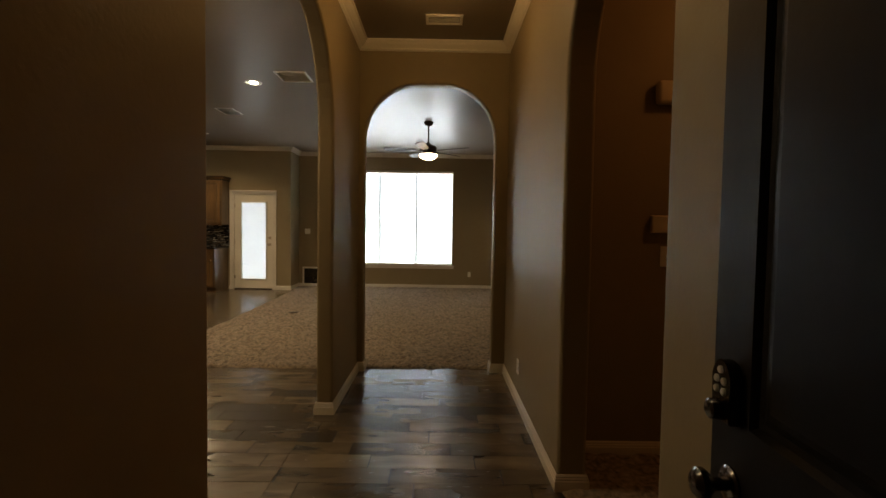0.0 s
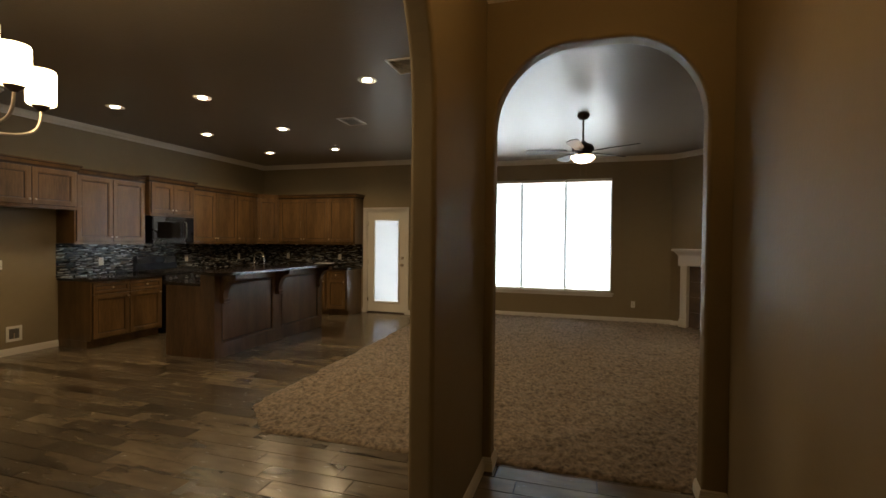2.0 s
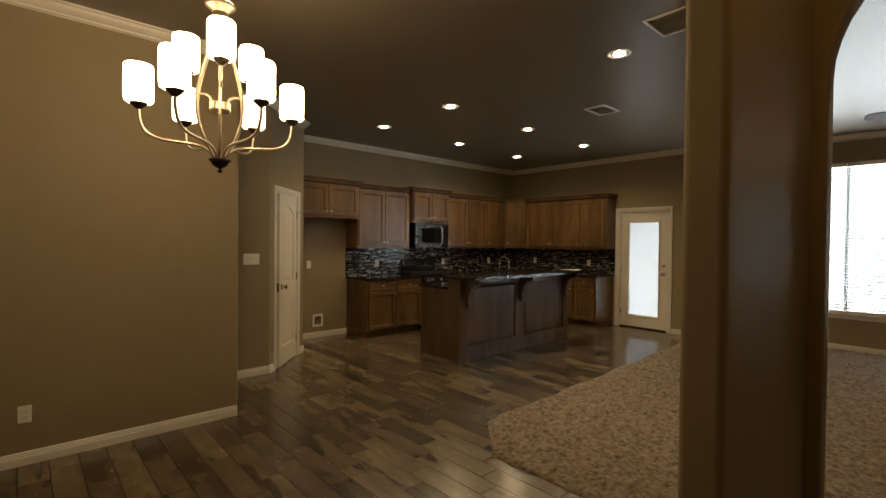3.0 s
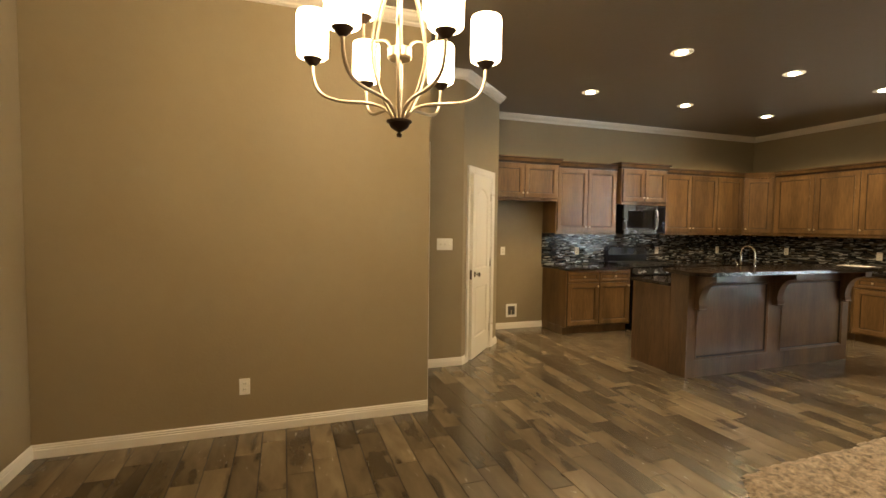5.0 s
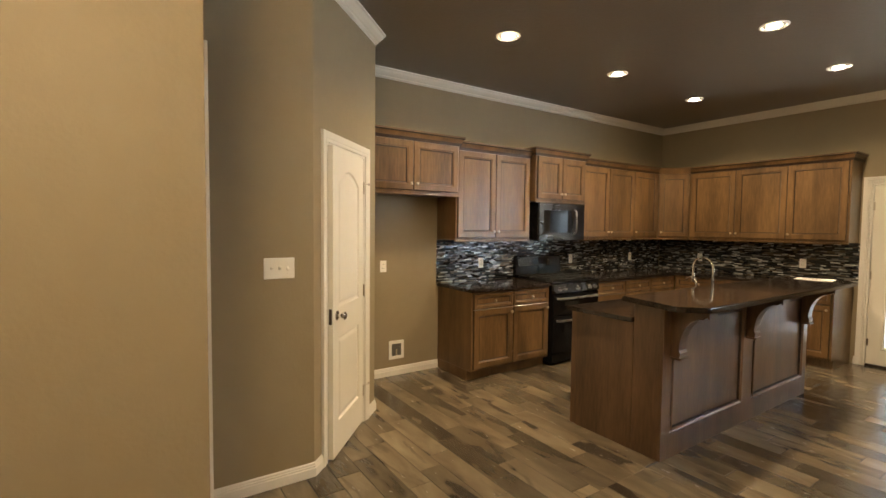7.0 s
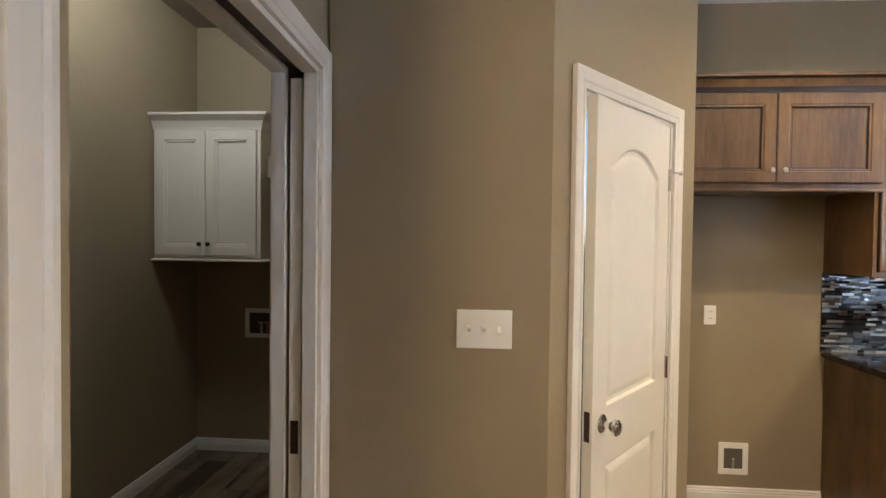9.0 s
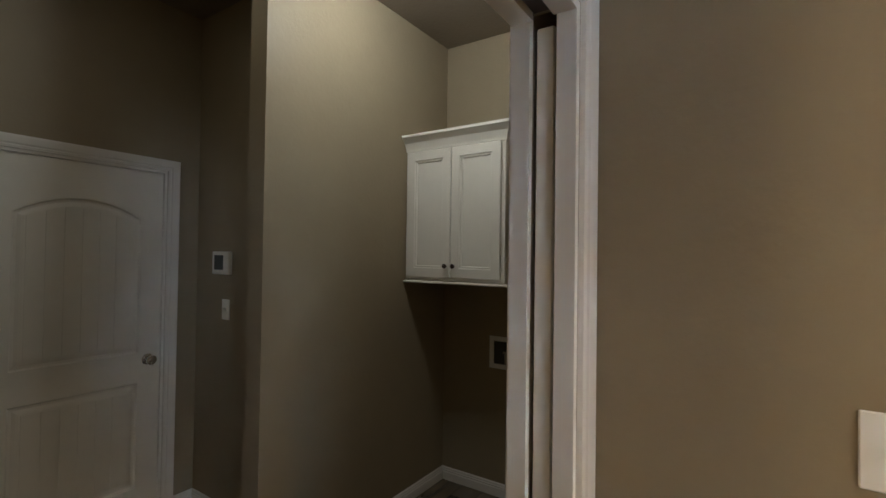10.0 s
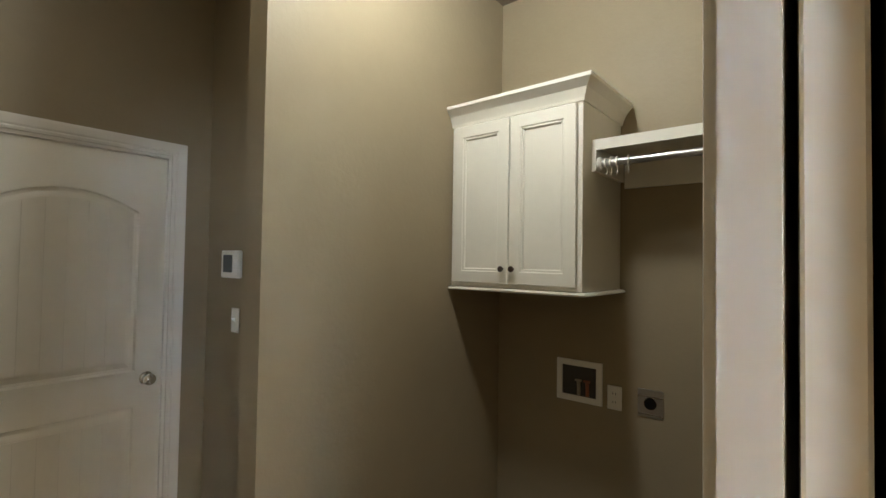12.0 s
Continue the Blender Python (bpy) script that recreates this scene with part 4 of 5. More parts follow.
bpart("control_panel", M_BLACK, mw, (0.602, RW - 0.002, -MD, -MD + 0.029, mz0 + 0.02, mz1 - 0.03), bevel=0.002)
bpart("top_vent", M_DSTEEL, mw, (0.002, RW - 0.002, -MD + 0.002, -MD + 0.029, mz1 - 0.029, mz1 - 0.001))
bpart("bottom_trim", M_DSTEEL, mw, (0.002, RW - 0.002, -MD + 0.002, -MD + 0.029, mz0 + 0.001, mz0 + 0.019))
bm = bmesh.new()
tube(bm, [(0.578, -MD, za - 0.02), (0.578, -MD - 0.035, za + 0.01), (0.578, -MD - 0.042, (za + zb) / 2), (0.578, -MD - 0.035, zb - 0.01), (0.578, -MD, zb + 0.02)], 0.010, 10)
part("handle", bm, M_STEEL, dd, "curved stainless handle", smooth=True)

# ---- island ----
IX0, IX1, IY0, IY1 = -5.10, -4.365, 6.29, 8.65
isl = thing("kitchen_island", pose(0, 0, 0), "dark-stained wood island with panelled back and raised bar", "kitchen island")
bpart("body", M_WOODD, isl, (IX0, -4.5605, IY0, IY1, 0.0, 0.884), bevel=0.002)
bpart("bar_wall", M_WOODD, isl, (-4.56, IX1, IY0 - 0.006, IY1 + 0.006, 0.0, 1.032), bevel=0.002)
# framed back: rails and stiles proud of the wall, panels with bead
fx = IX1
pan = [(IY0 + 0.10, 7.38), (7.56, IY1 - 0.10)]
bm = bmesh.new()
for y0, y1, z0, z1 in ((IY0 - 0.006, IY1 + 0.006, 0.0, 0.17), (IY0 - 0.006, IY1 + 0.006, 0.93, 1.032), (IY0 - 0.006, pan[0][0], 0.17, 0.93), (pan[0][1], pan[1][0], 0.17, 0.93), (pan[1][1], IY1 + 0.006, 0.17, 0.93)):
    box(bm, fx + 0.0005, fx + 0.02, y0, y1, z0, z1)
part("back_frame", bm, M_WOODD, isl)
for y0, y1 in pan:
    bm = bmesh.new()
    prev = None
    for i, d in ((0, 0.026), (0.008, 0.030), (0.016, 0.024), (0.024, 0.020), (0.032, 0.006)):
        ring = [bm.verts.new((fx + d, a, b)) for a, b in ((y0 + i, 0.17 + i), (y1 - i, 0.17 + i), (y1 - i, 0.93 - i), (y0 + i, 0.93 - i))]
        if prev:
            for k in range(4):
                bm.faces.new((prev[k], prev[(k + 1) % 4], ring[(k + 1) % 4], ring[k]))
        prev = ring
    bm.faces.new(prev)
    bp_ = part("back_panel", bm, M_WOODD, isl)
    bm = bmesh.new()
    prev = None
    for i, d in ((0.0262, 0.0192), (0.0318, 0.0068), (0.038, 0.0066)):
        ring = [bm.verts.new((fx + d, a, b)) for a, b in ((y0 + i, 0.17 + i), (y1 - i, 0.17 + i), (y1 - i, 0.93 - i), (y0 + i, 0.93 - i))]
        if prev:
            for k in range(4):
                bm.faces.new((prev[k], prev[(k + 1) % 4], ring[(k + 1) % 4], ring[k]))
        prev = ring
    part("panel_bead", bm, M_GLAZE_SHADE, bp_, "dark glaze in the panel groove, painted shade round a door's edge")
bpart("end_panel", M_WOODD, isl, (IX0 + 0.06, -4.565, IY0 - 0.005, IY0 - 0.0005, 0.0, 0.884))
counter("dark granite lower worktop of the island", [(IX0 - 0.03, IY0 - 0.03), (-4.565, IY0 - 0.03), (-4.565, IY1 + 0.03), (IX0 - 0.03, IY1 + 0.03)], 0.885, 0.917)
counter("raised dark granite bar top with clipped corners on corbels", [(-4.60, 6.20), (-4.16, 6.09), (-4.03, 6.23), (-4.03, 8.77), (-4.16, 8.91), (-4.60, 8.79)], 1.034, 1.068, "bar_top")
for yc in (6.41, 7.47, 8.53):
    cb = thing("corbel", pose(fx + 0.021, yc, 0), "dark-stained scrolled wood corbel under the bar top", "corbel", "corbels under the bar top")
    L, Hc, w2 = 0.235, 0.34, 0.045
    pts = [(0, 1.031), (L, 1.031), (L, 0.985), (L - 0.02, 0.975)]
    for k in range(9):
        a = math.pi / 2 * k / 8
        pts.append((0.055 + (L - 0.085) * (1 - math.sin(a)), 1.031 - Hc + 0.05 + (Hc - 0.115) * (math.cos(a))))
    pts += [(0.065, 1.031 - Hc + 0.03), (0.06, 1.031 - Hc), (0, 1.031 - Hc)]
    bm = bmesh.new()
    prism(bm, pts, -w2, w2, "y")
    part("bracket", bm, M_WOODD, cb)
    bpart("cap_block", M_WOODD, cb, (L - 0.003, L + 0.006, -w2 - 0.004, w2 + 0.004, 0.972, 1.031), (0.001, L - 0.004, -w2 - 0.004, -w2 - 0.0005, 0.99, 1.031), (0.001, L - 0.004, w2 + 0.0005, w2 + 0.004, 0.99, 1.031), bevel=0.0015)
    bpart("foot_block", M_WOODD, cb, (0.0, 0.072, -w2 - 0.004, w2 + 0.004, 1.031 - Hc - 0.014, 1.031 - Hc - 0.0005), bevel=0.002)

fa = thing("faucet", pose(-4.72, 7.65, 0.917), "tall chrome gooseneck faucet on the island worktop", "faucet")
bm = bmesh.new()
tube(bm, [(0, 0, 0.04), (0, 0, 0.25)] + [(-0.085 * (1 - math.cos(a)), 0, 0.27 + 0.085 * math.sin(a)) for a in [math.pi * k / 10 for k in range(11)]] + [(-0.17, 0, 0.20)], 0.0115, 12)
part("spout", bm, M_CHROME, fa, smooth=True)
bm = bmesh.new()
lathe(bm, [(0, 0), (0.028, 0), (0.028, 0.006), (0.02, 0.014), (0.018, 0.05), (0.0, 0.052)], 18)
part("base", bm, M_CHROME, fa, smooth=True)
bm = bmesh.new()
lathe(bm, [(0, 0.13), (0.013, 0.13), (0.016, 0.15), (0.014, 0.205), (0, 0.206)], 14, Matrix.Translation((-0.17, 0, 0)))
part("spray_head", bm, M_CHROME, fa, smooth=True)
bm = bmesh.new()
tube(bm, [(0, 0.018, 0.035), (0, 0.05, 0.045), (0, 0.10, 0.075)], 0.006, 8)
part("lever", bm, M_CHROME, fa, smooth=True)
fb = thing("filter_faucet", pose(-4.72, 7.38, 0.917), "small chrome filtered-water faucet beside the tall faucet", "faucet")
bm = bmesh.new()
tube(bm, [(0, 0, 0.02), (0, 0, 0.15)] + [(-0.045 * (1 - math.cos(a)), 0, 0.16 + 0.045 * math.sin(a)) for a in [math.pi * k / 8 for k in range(8)]], 0.006, 10)
part("spout", bm, M_CHROME, fb, smooth=True)
bm = bmesh.new()
lathe(bm, [(0, 0), (0.018, 0), (0.016, 0.02), (0.009, 0.04), (0, 0.042)], 14)
part("base", bm, M_CHROME, fb, smooth=True)
sd = thing("soap_dispenser", pose(-4.71, 7.49, 0.917), "small chrome soap pump between the two faucets", "soap dispenser")
bm = bmesh.new()
lathe(bm, [(0, 0), (0.016, 0), (0.014, 0.012), (0.006, 0.018), (0.006, 0.09), (0.012, 0.095), (0.012, 0.115), (0, 0.117)], 14)
part("pump", bm, M_CHROME, sd, smooth=True)
bm = bmesh.new()
tube(bm, [(0, 0, 0.108), (-0.045, 0, 0.104)], 0.005, 8)
part("nozzle", bm, M_CHROME, sd, smooth=True)
pp = thing("paper_stack", pose(-4.32, 8.70, 1.0685, 0, 0, 8), "small stack of white printed sheets on the bar top", "papers")
for k in range(3):
    bpart("sheet", M_PAPER, pp, (-0.14 + 0.01 * k, 0.14 - 0.006 * k, -0.11, 0.10, 0.0012 * k, 0.0012 * k + 0.001))
bpart("printing", M_DARK, pp, *[(-0.11, 0.03 + 0.02 * (k % 3), -0.09 + k * 0.028, -0.085 + k * 0.028, 0.0038, 0.0042) for k in range(7)])

# ---- plates ----
def plate(kind, m, label, w=0.07, h=0.115):
    """Wall plate; local x along the wall, -y out of it, centred."""
    t = thing({"outlet": "wall_outlet", "switch": "light_switch", "blank": "wall_plate"}[kind], m, label, "outlet" if kind == "outlet" else "switch" if kind == "switch" else "wall plate")
    bpart("plate", M_PLATE, t, (-w / 2, w / 2, -0.006, -0.0005, -h / 2, h / 2), bevel=0.0025)
    return t


def duplex(m, label):
    t = plate("outlet", m, label)
    for z in (-0.02, 0.02):
        r = bpart("receptacle", M_PLATE, t, (-0.0165, 0.0165, -0.0085, -0.0062, z - 0.014, z + 0.014), bevel=0.001)
        bpart("slot", M_DARK, r, (-0.008, -0.0055, -0.0092, -0.0086, z - 0.004, z + 0.006), (0.0055, 0.008, -0.0092, -0.0086, z - 0.004, z + 0.006))
    return t


def toggles(m, n, label):
    t = plate("switch", m, label, 0.075 + 0.048 * (n - 1), 0.12)
    for k in range(n):
        x = (k - (n - 1) / 2) * 0.046
        bm = bmesh.new()
        prism(bm, [(-0.0062, -0.009), (-0.023, 0.004 if k < 2 else -0.014), (-0.024, 0.011 if k < 2 else -0.007), (-0.0062, 0.010)], x - 0.0055, x + 0.0055, "x")
        part("toggle", bm, M_PLATE, t)
        for z in (-0.03, 0.03):
            bm = bmesh.new()
            lathe(bm, [(0, 0), (0.003, 0), (0.002, 0.0012), (0, 0.0014)], 8, Matrix.Translation((x, -0.0061, z)) @ Matrix.Rotation(math.pi / 2, 4, "X"))
            part("screw", bm, M_PLATE, t)
    return t


def facing_east(x, y, z):
    return pose(x, y, z, 0, 0, 90)


def facing_west(x, y, z):
    return pose(x, y, z, 0, 0, -90)


toggles(facing_east(SWX, 4.145, 1.276), 3, "white triple switch plate on the brown wall by the pantry")
duplex(facing_east(DWX, 2.315, 0.33), "white outlet low on the dining wall")
duplex(pose(-3.63, DSY, 0.36, 0, 0, 180), "white outlet low on the dining end wall")
duplex(facing_west(HR, 3.90, 0.29), "white outlet low on the hallway wall")
duplex(pose(0.76, WNY, 0.335), "white outlet low beside the big window")
for y in (6.75, 8.26, 9.55):
    duplex(pose(KWX + 0.008, y, 1.115, 0, 0, 90), "white outlet on the mosaic backsplash")
for x in (-6.2, -4.95):
    duplex(pose(x, KNY - 0.008, 1.115), "white outlet on the mosaic backsplash")
duplex(facing_east(KWX, 5.52, 1.12), "white outlet on the wall of the refrigerator gap")
toggles(pose(-2.93, WNY, 1.265), 2, "white double switch plate by the patio door corner")
toggles(pose(1.408, SHY, 1.198), 1, "ivory switch plate below the alarm box")
toggles(facing_east(GWX, 1.33, 1.23), 1, "white switch plate below the thermostat")
toggles(FP @ pose(0.80, 0, 1.62), 1, "white plate above the mantel")

# ice-maker box in the refrigerator gap
ib = thing("water_box", facing_east(KWX, 5.672, 0.261), "white recessed ice-maker box low in the refrigerator gap", "utility box")
bpart("flange", M_PLATE, ib, (-0.085, -0.055, -0.008, -0.0005, -0.095, 0.095), (0.055, 0.085, -0.008, -0.0005, -0.095, 0.095), (-0.055, 0.055, -0.008, -0.0005, 0.062, 0.095), (-0.055, 0.055, -0.008, -0.0005, -0.095, -0.062))
# flat plate; the shade inside the box is put into its colour
bpart("box", mat("box_recess_shade", (0.10, 0.09, 0.075), 0.6), ib, (-0.055, 0.055, -0.003, -0.001, -0.062, 0.062))
bm = bmesh.new()
tube(bm, [(0, -0.003, -0.06), (0, -0.006, -0.01), (0.0, -0.010, 0.0)], 0.007, 8)
part("valve", bm, M_CHAMP, ib, smooth=True)
# pet door panel by the corner
dgd = thing("return_grille", pose(-2.85, WNY, 0.25), "white framed low return opening beside the corner", "vent")
bpart("frame", M_PLATE, dgd, (-0.19, -0.15, -0.014, -0.0005, -0.21, 0.21), (0.15, 0.19, -0.014, -0.0005, -0.21, 0.21), (-0.15, 0.15, -0.014, -0.0005, 0.17, 0.21), (-0.15, 0.15, -0.014, -0.0005, -0.21, -0.17), bevel=0.002)
bpart("flap", M_DSTEEL, dgd, (-0.15, 0.15, -0.008, -0.002, -0.17, 0.17))
# alarm box and chime in the side hall
ch = thing("door_chime", pose(1.425, SHY, 2.145), "cream rounded door chime high on the brown wall", "door chime")
bm = bmesh.new()
box(bm, -0.122, 0.122, -0.058, -0.0005, -0.068, 0.068, bevel=0.026, seg=5)
part("cover", bm, mat("ivory_plastic", (0.62, 0.55, 0.42), 0.4), ch, smooth=True)
ax = thing("alarm_panel", pose(1.372, SHY, 1.387), "cream square alarm box above the switch", "alarm panel")
bpart("cover", mat("ivory_plastic", (0.62, 0.55, 0.42), 0.4), ax, (-0.07, 0.07, -0.035, -0.0005, -0.052, 0.052), bevel=0.006)
# thermostat
th = thing("thermostat", facing_east(GWX, 1.30, 1.505), "white thermostat with grey display on the lobby wall", "thermostat")
bpart("case", M_PLATE, th, (-0.086, 0.086, -0.028, -0.0005, -0.068, 0.068), bevel=0.006)
bpart("display", mat("lcd_grey", (0.10, 0.11, 0.11), 0.25), th, (-0.058, 0.035, -0.0295, -0.0285, -0.040, 0.046))
# door stop on the lobby wall
ds = thing("wall_hook", pose(-4.97, GY, 0.80), "small metal hook on the dim lobby wall", "hook")
bm = bmesh.new()
lathe(bm, [(0, 0), (0.018, 0), (0.018, 0.006), (0.007, 0.01), (0.006, 0.04), (0.013, 0.05), (0, 0.056)], 14, Matrix.Rotation(math.pi / 2, 4, "X"))
part("stem", bm, M_NICKEL, ds, smooth=True)
fo = thing("floor_outlet", pose(-2.18, 7.54, 0.016), "round bronze floor outlet cover set in the carpet", "outlet")
bm = bmesh.new()
lathe(bm, [(0, 0), (0.07, 0), (0.072, 0.008), (0.06, 0.014), (0, 0.015)], 22)
part("cover", bm, M_BRONZE, fo, smooth=True)



# ---- ceiling fixtures ----
def can_light(x, y, power=70.0):
    t = thing("recessed_light", pose(x, y, CEIL), "white-trimmed recessed ceiling light, switched on", "ceiling light", "recessed lights in the dark ceiling")
    bm = bmesh.new()
    prof = [(0.075, -0.0005), (0.097, -0.0005), (0.097, -0.004), (0.090, -0.008), (0.078, -0.006), (0.072, -0.0008)]
    lathe_open(bm, prof)
    part("trim_ring", bm, M_PLATE, t, smooth=True)
    bm = bmesh.new()
    lathe(bm, [(0, -0.0028), (0.047, -0.0028), (0.042, -0.009), (0, -0.015)], 22)
    cone = bmesh.new()
    lathe(cone, [(0, -0.0008), (0.071, -0.0008), (0.071, -0.0022), (0, -0.0022)], 22)
    part("reflector_cone", cone, M_STEEL, t, "bright metal reflector", smooth=True)
    part("bulb", bm, M_CANGLOW, t, "glowing reflector bulb", smooth=True)
    lamp("can_lamp", "SPOT", power, look((x, y, CEIL - 0.016), (x, y, 0)), (1.0, 0.70, 0.40), radius=0.05, spot=150)
    return t


def lathe_open(bm, prof, seg=28):
    rings = []
    for r, z in prof:
        rings.append([bm.verts.new((r * math.cos(2 * math.pi * k / seg), r * math.sin(2 * math.pi * k / seg), z)) for k in range(seg)])
    n = len(prof)
    for i in range(n):
        a, b = rings[i], rings[(i + 1) % n]
        for k in range(seg):
            bm.faces.new((a[k], a[(k + 1) % seg], b[(k + 1) % seg], b[k]))


for x, y in ((-5.55, 5.98), (-5.61, 7.47), (-5.65, 8.98), (-4.22, 5.97), (-4.26, 7.47), (-4.30, 8.97), (-2.165, 5.945), (1.50, 8.4)):
    can_light(x, y)


def ceiling_vent(m, w, d, n, label, axis="x"):
    t = thing("ceiling_vent", m, label, "vent", "")
    bpart("frame", M_PLATE, t, (-w / 2, w / 2, -d / 2, -d / 2 + 0.02, -0.010, -0.0005), (-w / 2, w / 2, d / 2 - 0.02, d / 2, -0.010, -0.0005), (-w / 2, -w / 2 + 0.02, -d / 2 + 0.02, d / 2 - 0.02, -0.010, -0.0005), (w / 2 - 0.02, w / 2, -d / 2 + 0.02, d / 2 - 0.02, -0.010, -0.0005))
    bpart("backing", M_DSTEEL, t, (-w / 2 + 0.02, w / 2 - 0.02, -d / 2 + 0.02, d / 2 - 0.02, -0.002, -0.0006))
    for k in range(n):
        y = -d / 2 + 0.02 + (d - 0.04) * (k + 0.5) / n
        bm = bmesh.new()
        prism(bm, [(y - 0.006, -0.009), (y - 0.004, -0.010), (y + 0.005, -0.003), (y + 0.003, -0.002)], -w / 2 + 0.02, w / 2 - 0.02, "x")
        part("slat", bm, M_PLATE, t)
    return t


ceiling_vent(pose(-3.08, 7.33, CEIL), 0.26, 0.37, 12, "white slatted ceiling air vent")
ceiling_vent(pose(-1.61, 5.70, CEIL), 0.35, 0.35, 14, "white square ceiling return air grille")
ceiling_vent(pose(0.08, 4.20, CEIL), 0.30, 0.17, 6, "white slatted air vent in the hallway ceiling")

# ---- chandelier ----
cx, cy, cz = -2.615, 2.99, 1.795
chd = thing("chandelier", pose(cx, cy, cz), "champagne metal chandelier with nine lit opal glass shades", "chandelier")
bm = bmesh.new()
lathe(bm, [(0, 0), (0.009, 0.002), (0.011, 0.012), (0.005, 0.02), (0.02, 0.028), (0.034, 0.038), (0.040, 0.052), (0.048, 0.056), (0.048, 0.062), (0.02, 0.066), (0, 0.068)], 22)
part("finial", bm, M_BRONZE, chd, "dark bronze finial", smooth=True)
bm = bmesh.new()
tube(bm, [(0, 0, 0.06), (0, 0, 0.68)], 0.007, 10)
part("stem", bm, M_CHAMP, chd, smooth=True)
bm = bmesh.new()
lathe(bm, [(0, 0.285), (0.040, 0.287), (0.046, 0.294), (0.044, 0.318), (0.046, 0.326), (0.02, 0.33), (0, 0.33)], 24)
part("hub", bm, M_CHAMP, chd, smooth=True)
bm = bmesh.new()
lathe(bm, [(0, 0.60), (0.028, 0.60), (0.034, 0.62), (0.034, 0.745), (0.046, 0.758), (0.064, 0.770), (0.066, 0.782), (0.046, 0.800), (0.030, 0.806), (0.034, 0.818), (0.022, 0.835), (0.014, 0.85), (0, 0.85)], 24)
part("crown_collar", bm, M_CHAMP, chd, smooth=True)
rodtop = CEIL - cz
bm = bmesh.new()
tube(bm, [(0, 0, 0.85), (0, 0, rodtop - 0.02)], 0.006, 8)
part("rod", bm, M_CHAMP, chd, smooth=True)
bm = bmesh.new()
lathe(bm, [(0, rodtop - 0.045), (0.02, rodtop - 0.045), (0.06, rodtop - 0.02), (0.066, rodtop - 0.001), (0, rodtop - 0.001)], 24)
part("canopy", bm, M_CHAMP, chd, smooth=True)


def bez(p0, p1, p2, p3, n=10):
    out = []
    for i in range(n + 1):
        t = i / n
        out.append(tuple((1 - t) ** 3 * a + 3 * t * (1 - t) ** 2 * b + 3 * t * t * (1 - t) * c + t ** 3 * d for a, b, c, d in zip(p0, p1, p2, p3)))
    return out


def chand_arm(ang, r, zs, upper):
    a = new("arm")
    a.parent = chd
    a.matrix_local = Matrix.Rotation(ang, 4, "Z")
    bm = bmesh.new()
    if upper:
        path = bez((0.035, 0, 0.315), (0.05, 0, 0.40), (0.09, 0, 0.36), (r - 0.02, 0, 0.375), 8) + bez((r - 0.01, 0, 0.378), (r, 0, 0.385), (r, 0, 0.41), (r, 0, zs - 0.02), 5)[1:]
        tube(bm, path, 0.0055, 8)
    else:
        path = bez((0.018, 0, 0.055), (0.05, 0, 0.16), (r * 0.55, 0, 0.11), (r * 0.8, 0, 0.14), 9) + bez((r * 0.8, 0, 0.14), (r * 0.95, 0, 0.155), (r, 0, 0.19), (r, 0, zs - 0.02), 7)[1:]
        tube(bm, path, 0.0065, 8)
    part("arm_rod", bm, M_CHAMP, a, smooth=True)
    bm = bmesh.new()
    lathe(bm, [(0, zs - 0.028), (0.012, zs - 0.026), (0.03, zs - 0.008), (0.036, zs - 0.001), (0.0, zs - 0.001)], 18, Matrix.Translation((r, 0, 0)))
    part("cup", bm, M_BRONZE, a, "dark bronze shade cup", smooth=True)
    bm = bmesh.new()
    lathe(bm, [(0, zs), (0.046, zs), (0.056, zs + 0.008), (0.058, zs + 0.03), (0.058, zs + 0.155), (0.054, zs + 0.165), (0.0, zs + 0.166)], 24, Matrix.Translation((r, 0, 0)))
    part("shade", bm, M_SHADE, a, "lit opal glass cylinder shade", smooth=True)


for k in range(6):
    chand_arm(radians(13 + 60 * k), 0.322, 0.285, False)
for k in range(3):
    chand_arm(radians(-15 + 120 * k), 0.165, 0.475, True)
for k in range(6):
    a = new("inner_arm")
    a.parent = chd
    a.matrix_local = Matrix.Rotation(radians(43 + 60 * k), 4, "Z")
    bm = bmesh.new()
    tube(bm, bez((0.018, 0, 0.06), (0.16, 0, 0.26), (0.12, 0, 0.38), (0.030, 0, 0.62), 14), 0.006, 8)
    part("curved_rod", bm, M_CHAMP, a, smooth=True)

# ---- ceiling fan ----
fan = thing("ceiling_fan", pose(-0.13, 7.80, CEIL), "dark bronze ceiling fan with five brown blades and lit glass bowl", "ceiling fan")
bm = bmesh.new()
lathe(bm, [(0, -0.001), (0.075, -0.001), (0.072, -0.03), (0.05, -0.06), (0.02, -0.07), (0, -0.07)], 24)
part("canopy", bm, M_BRONZE, fan, smooth=True)
bm = bmesh.new()
tube(bm, [(0, 0, -0.06), (0, 0, -0.35)], 0.012, 10)
part("downrod", bm, M_BRONZE, fan, smooth=True)
bm = bmesh.new()
lathe(bm, [(0, -0.33), (0.03, -0.33), (0.05, -0.355), (0.11, -0.375), (0.135, -0.41), (0.13, -0.45), (0.09, -0.475), (0.05, -0.485), (0, -0.485)], 28)
part("motor", bm, M_BRONZE, fan, smooth=True)
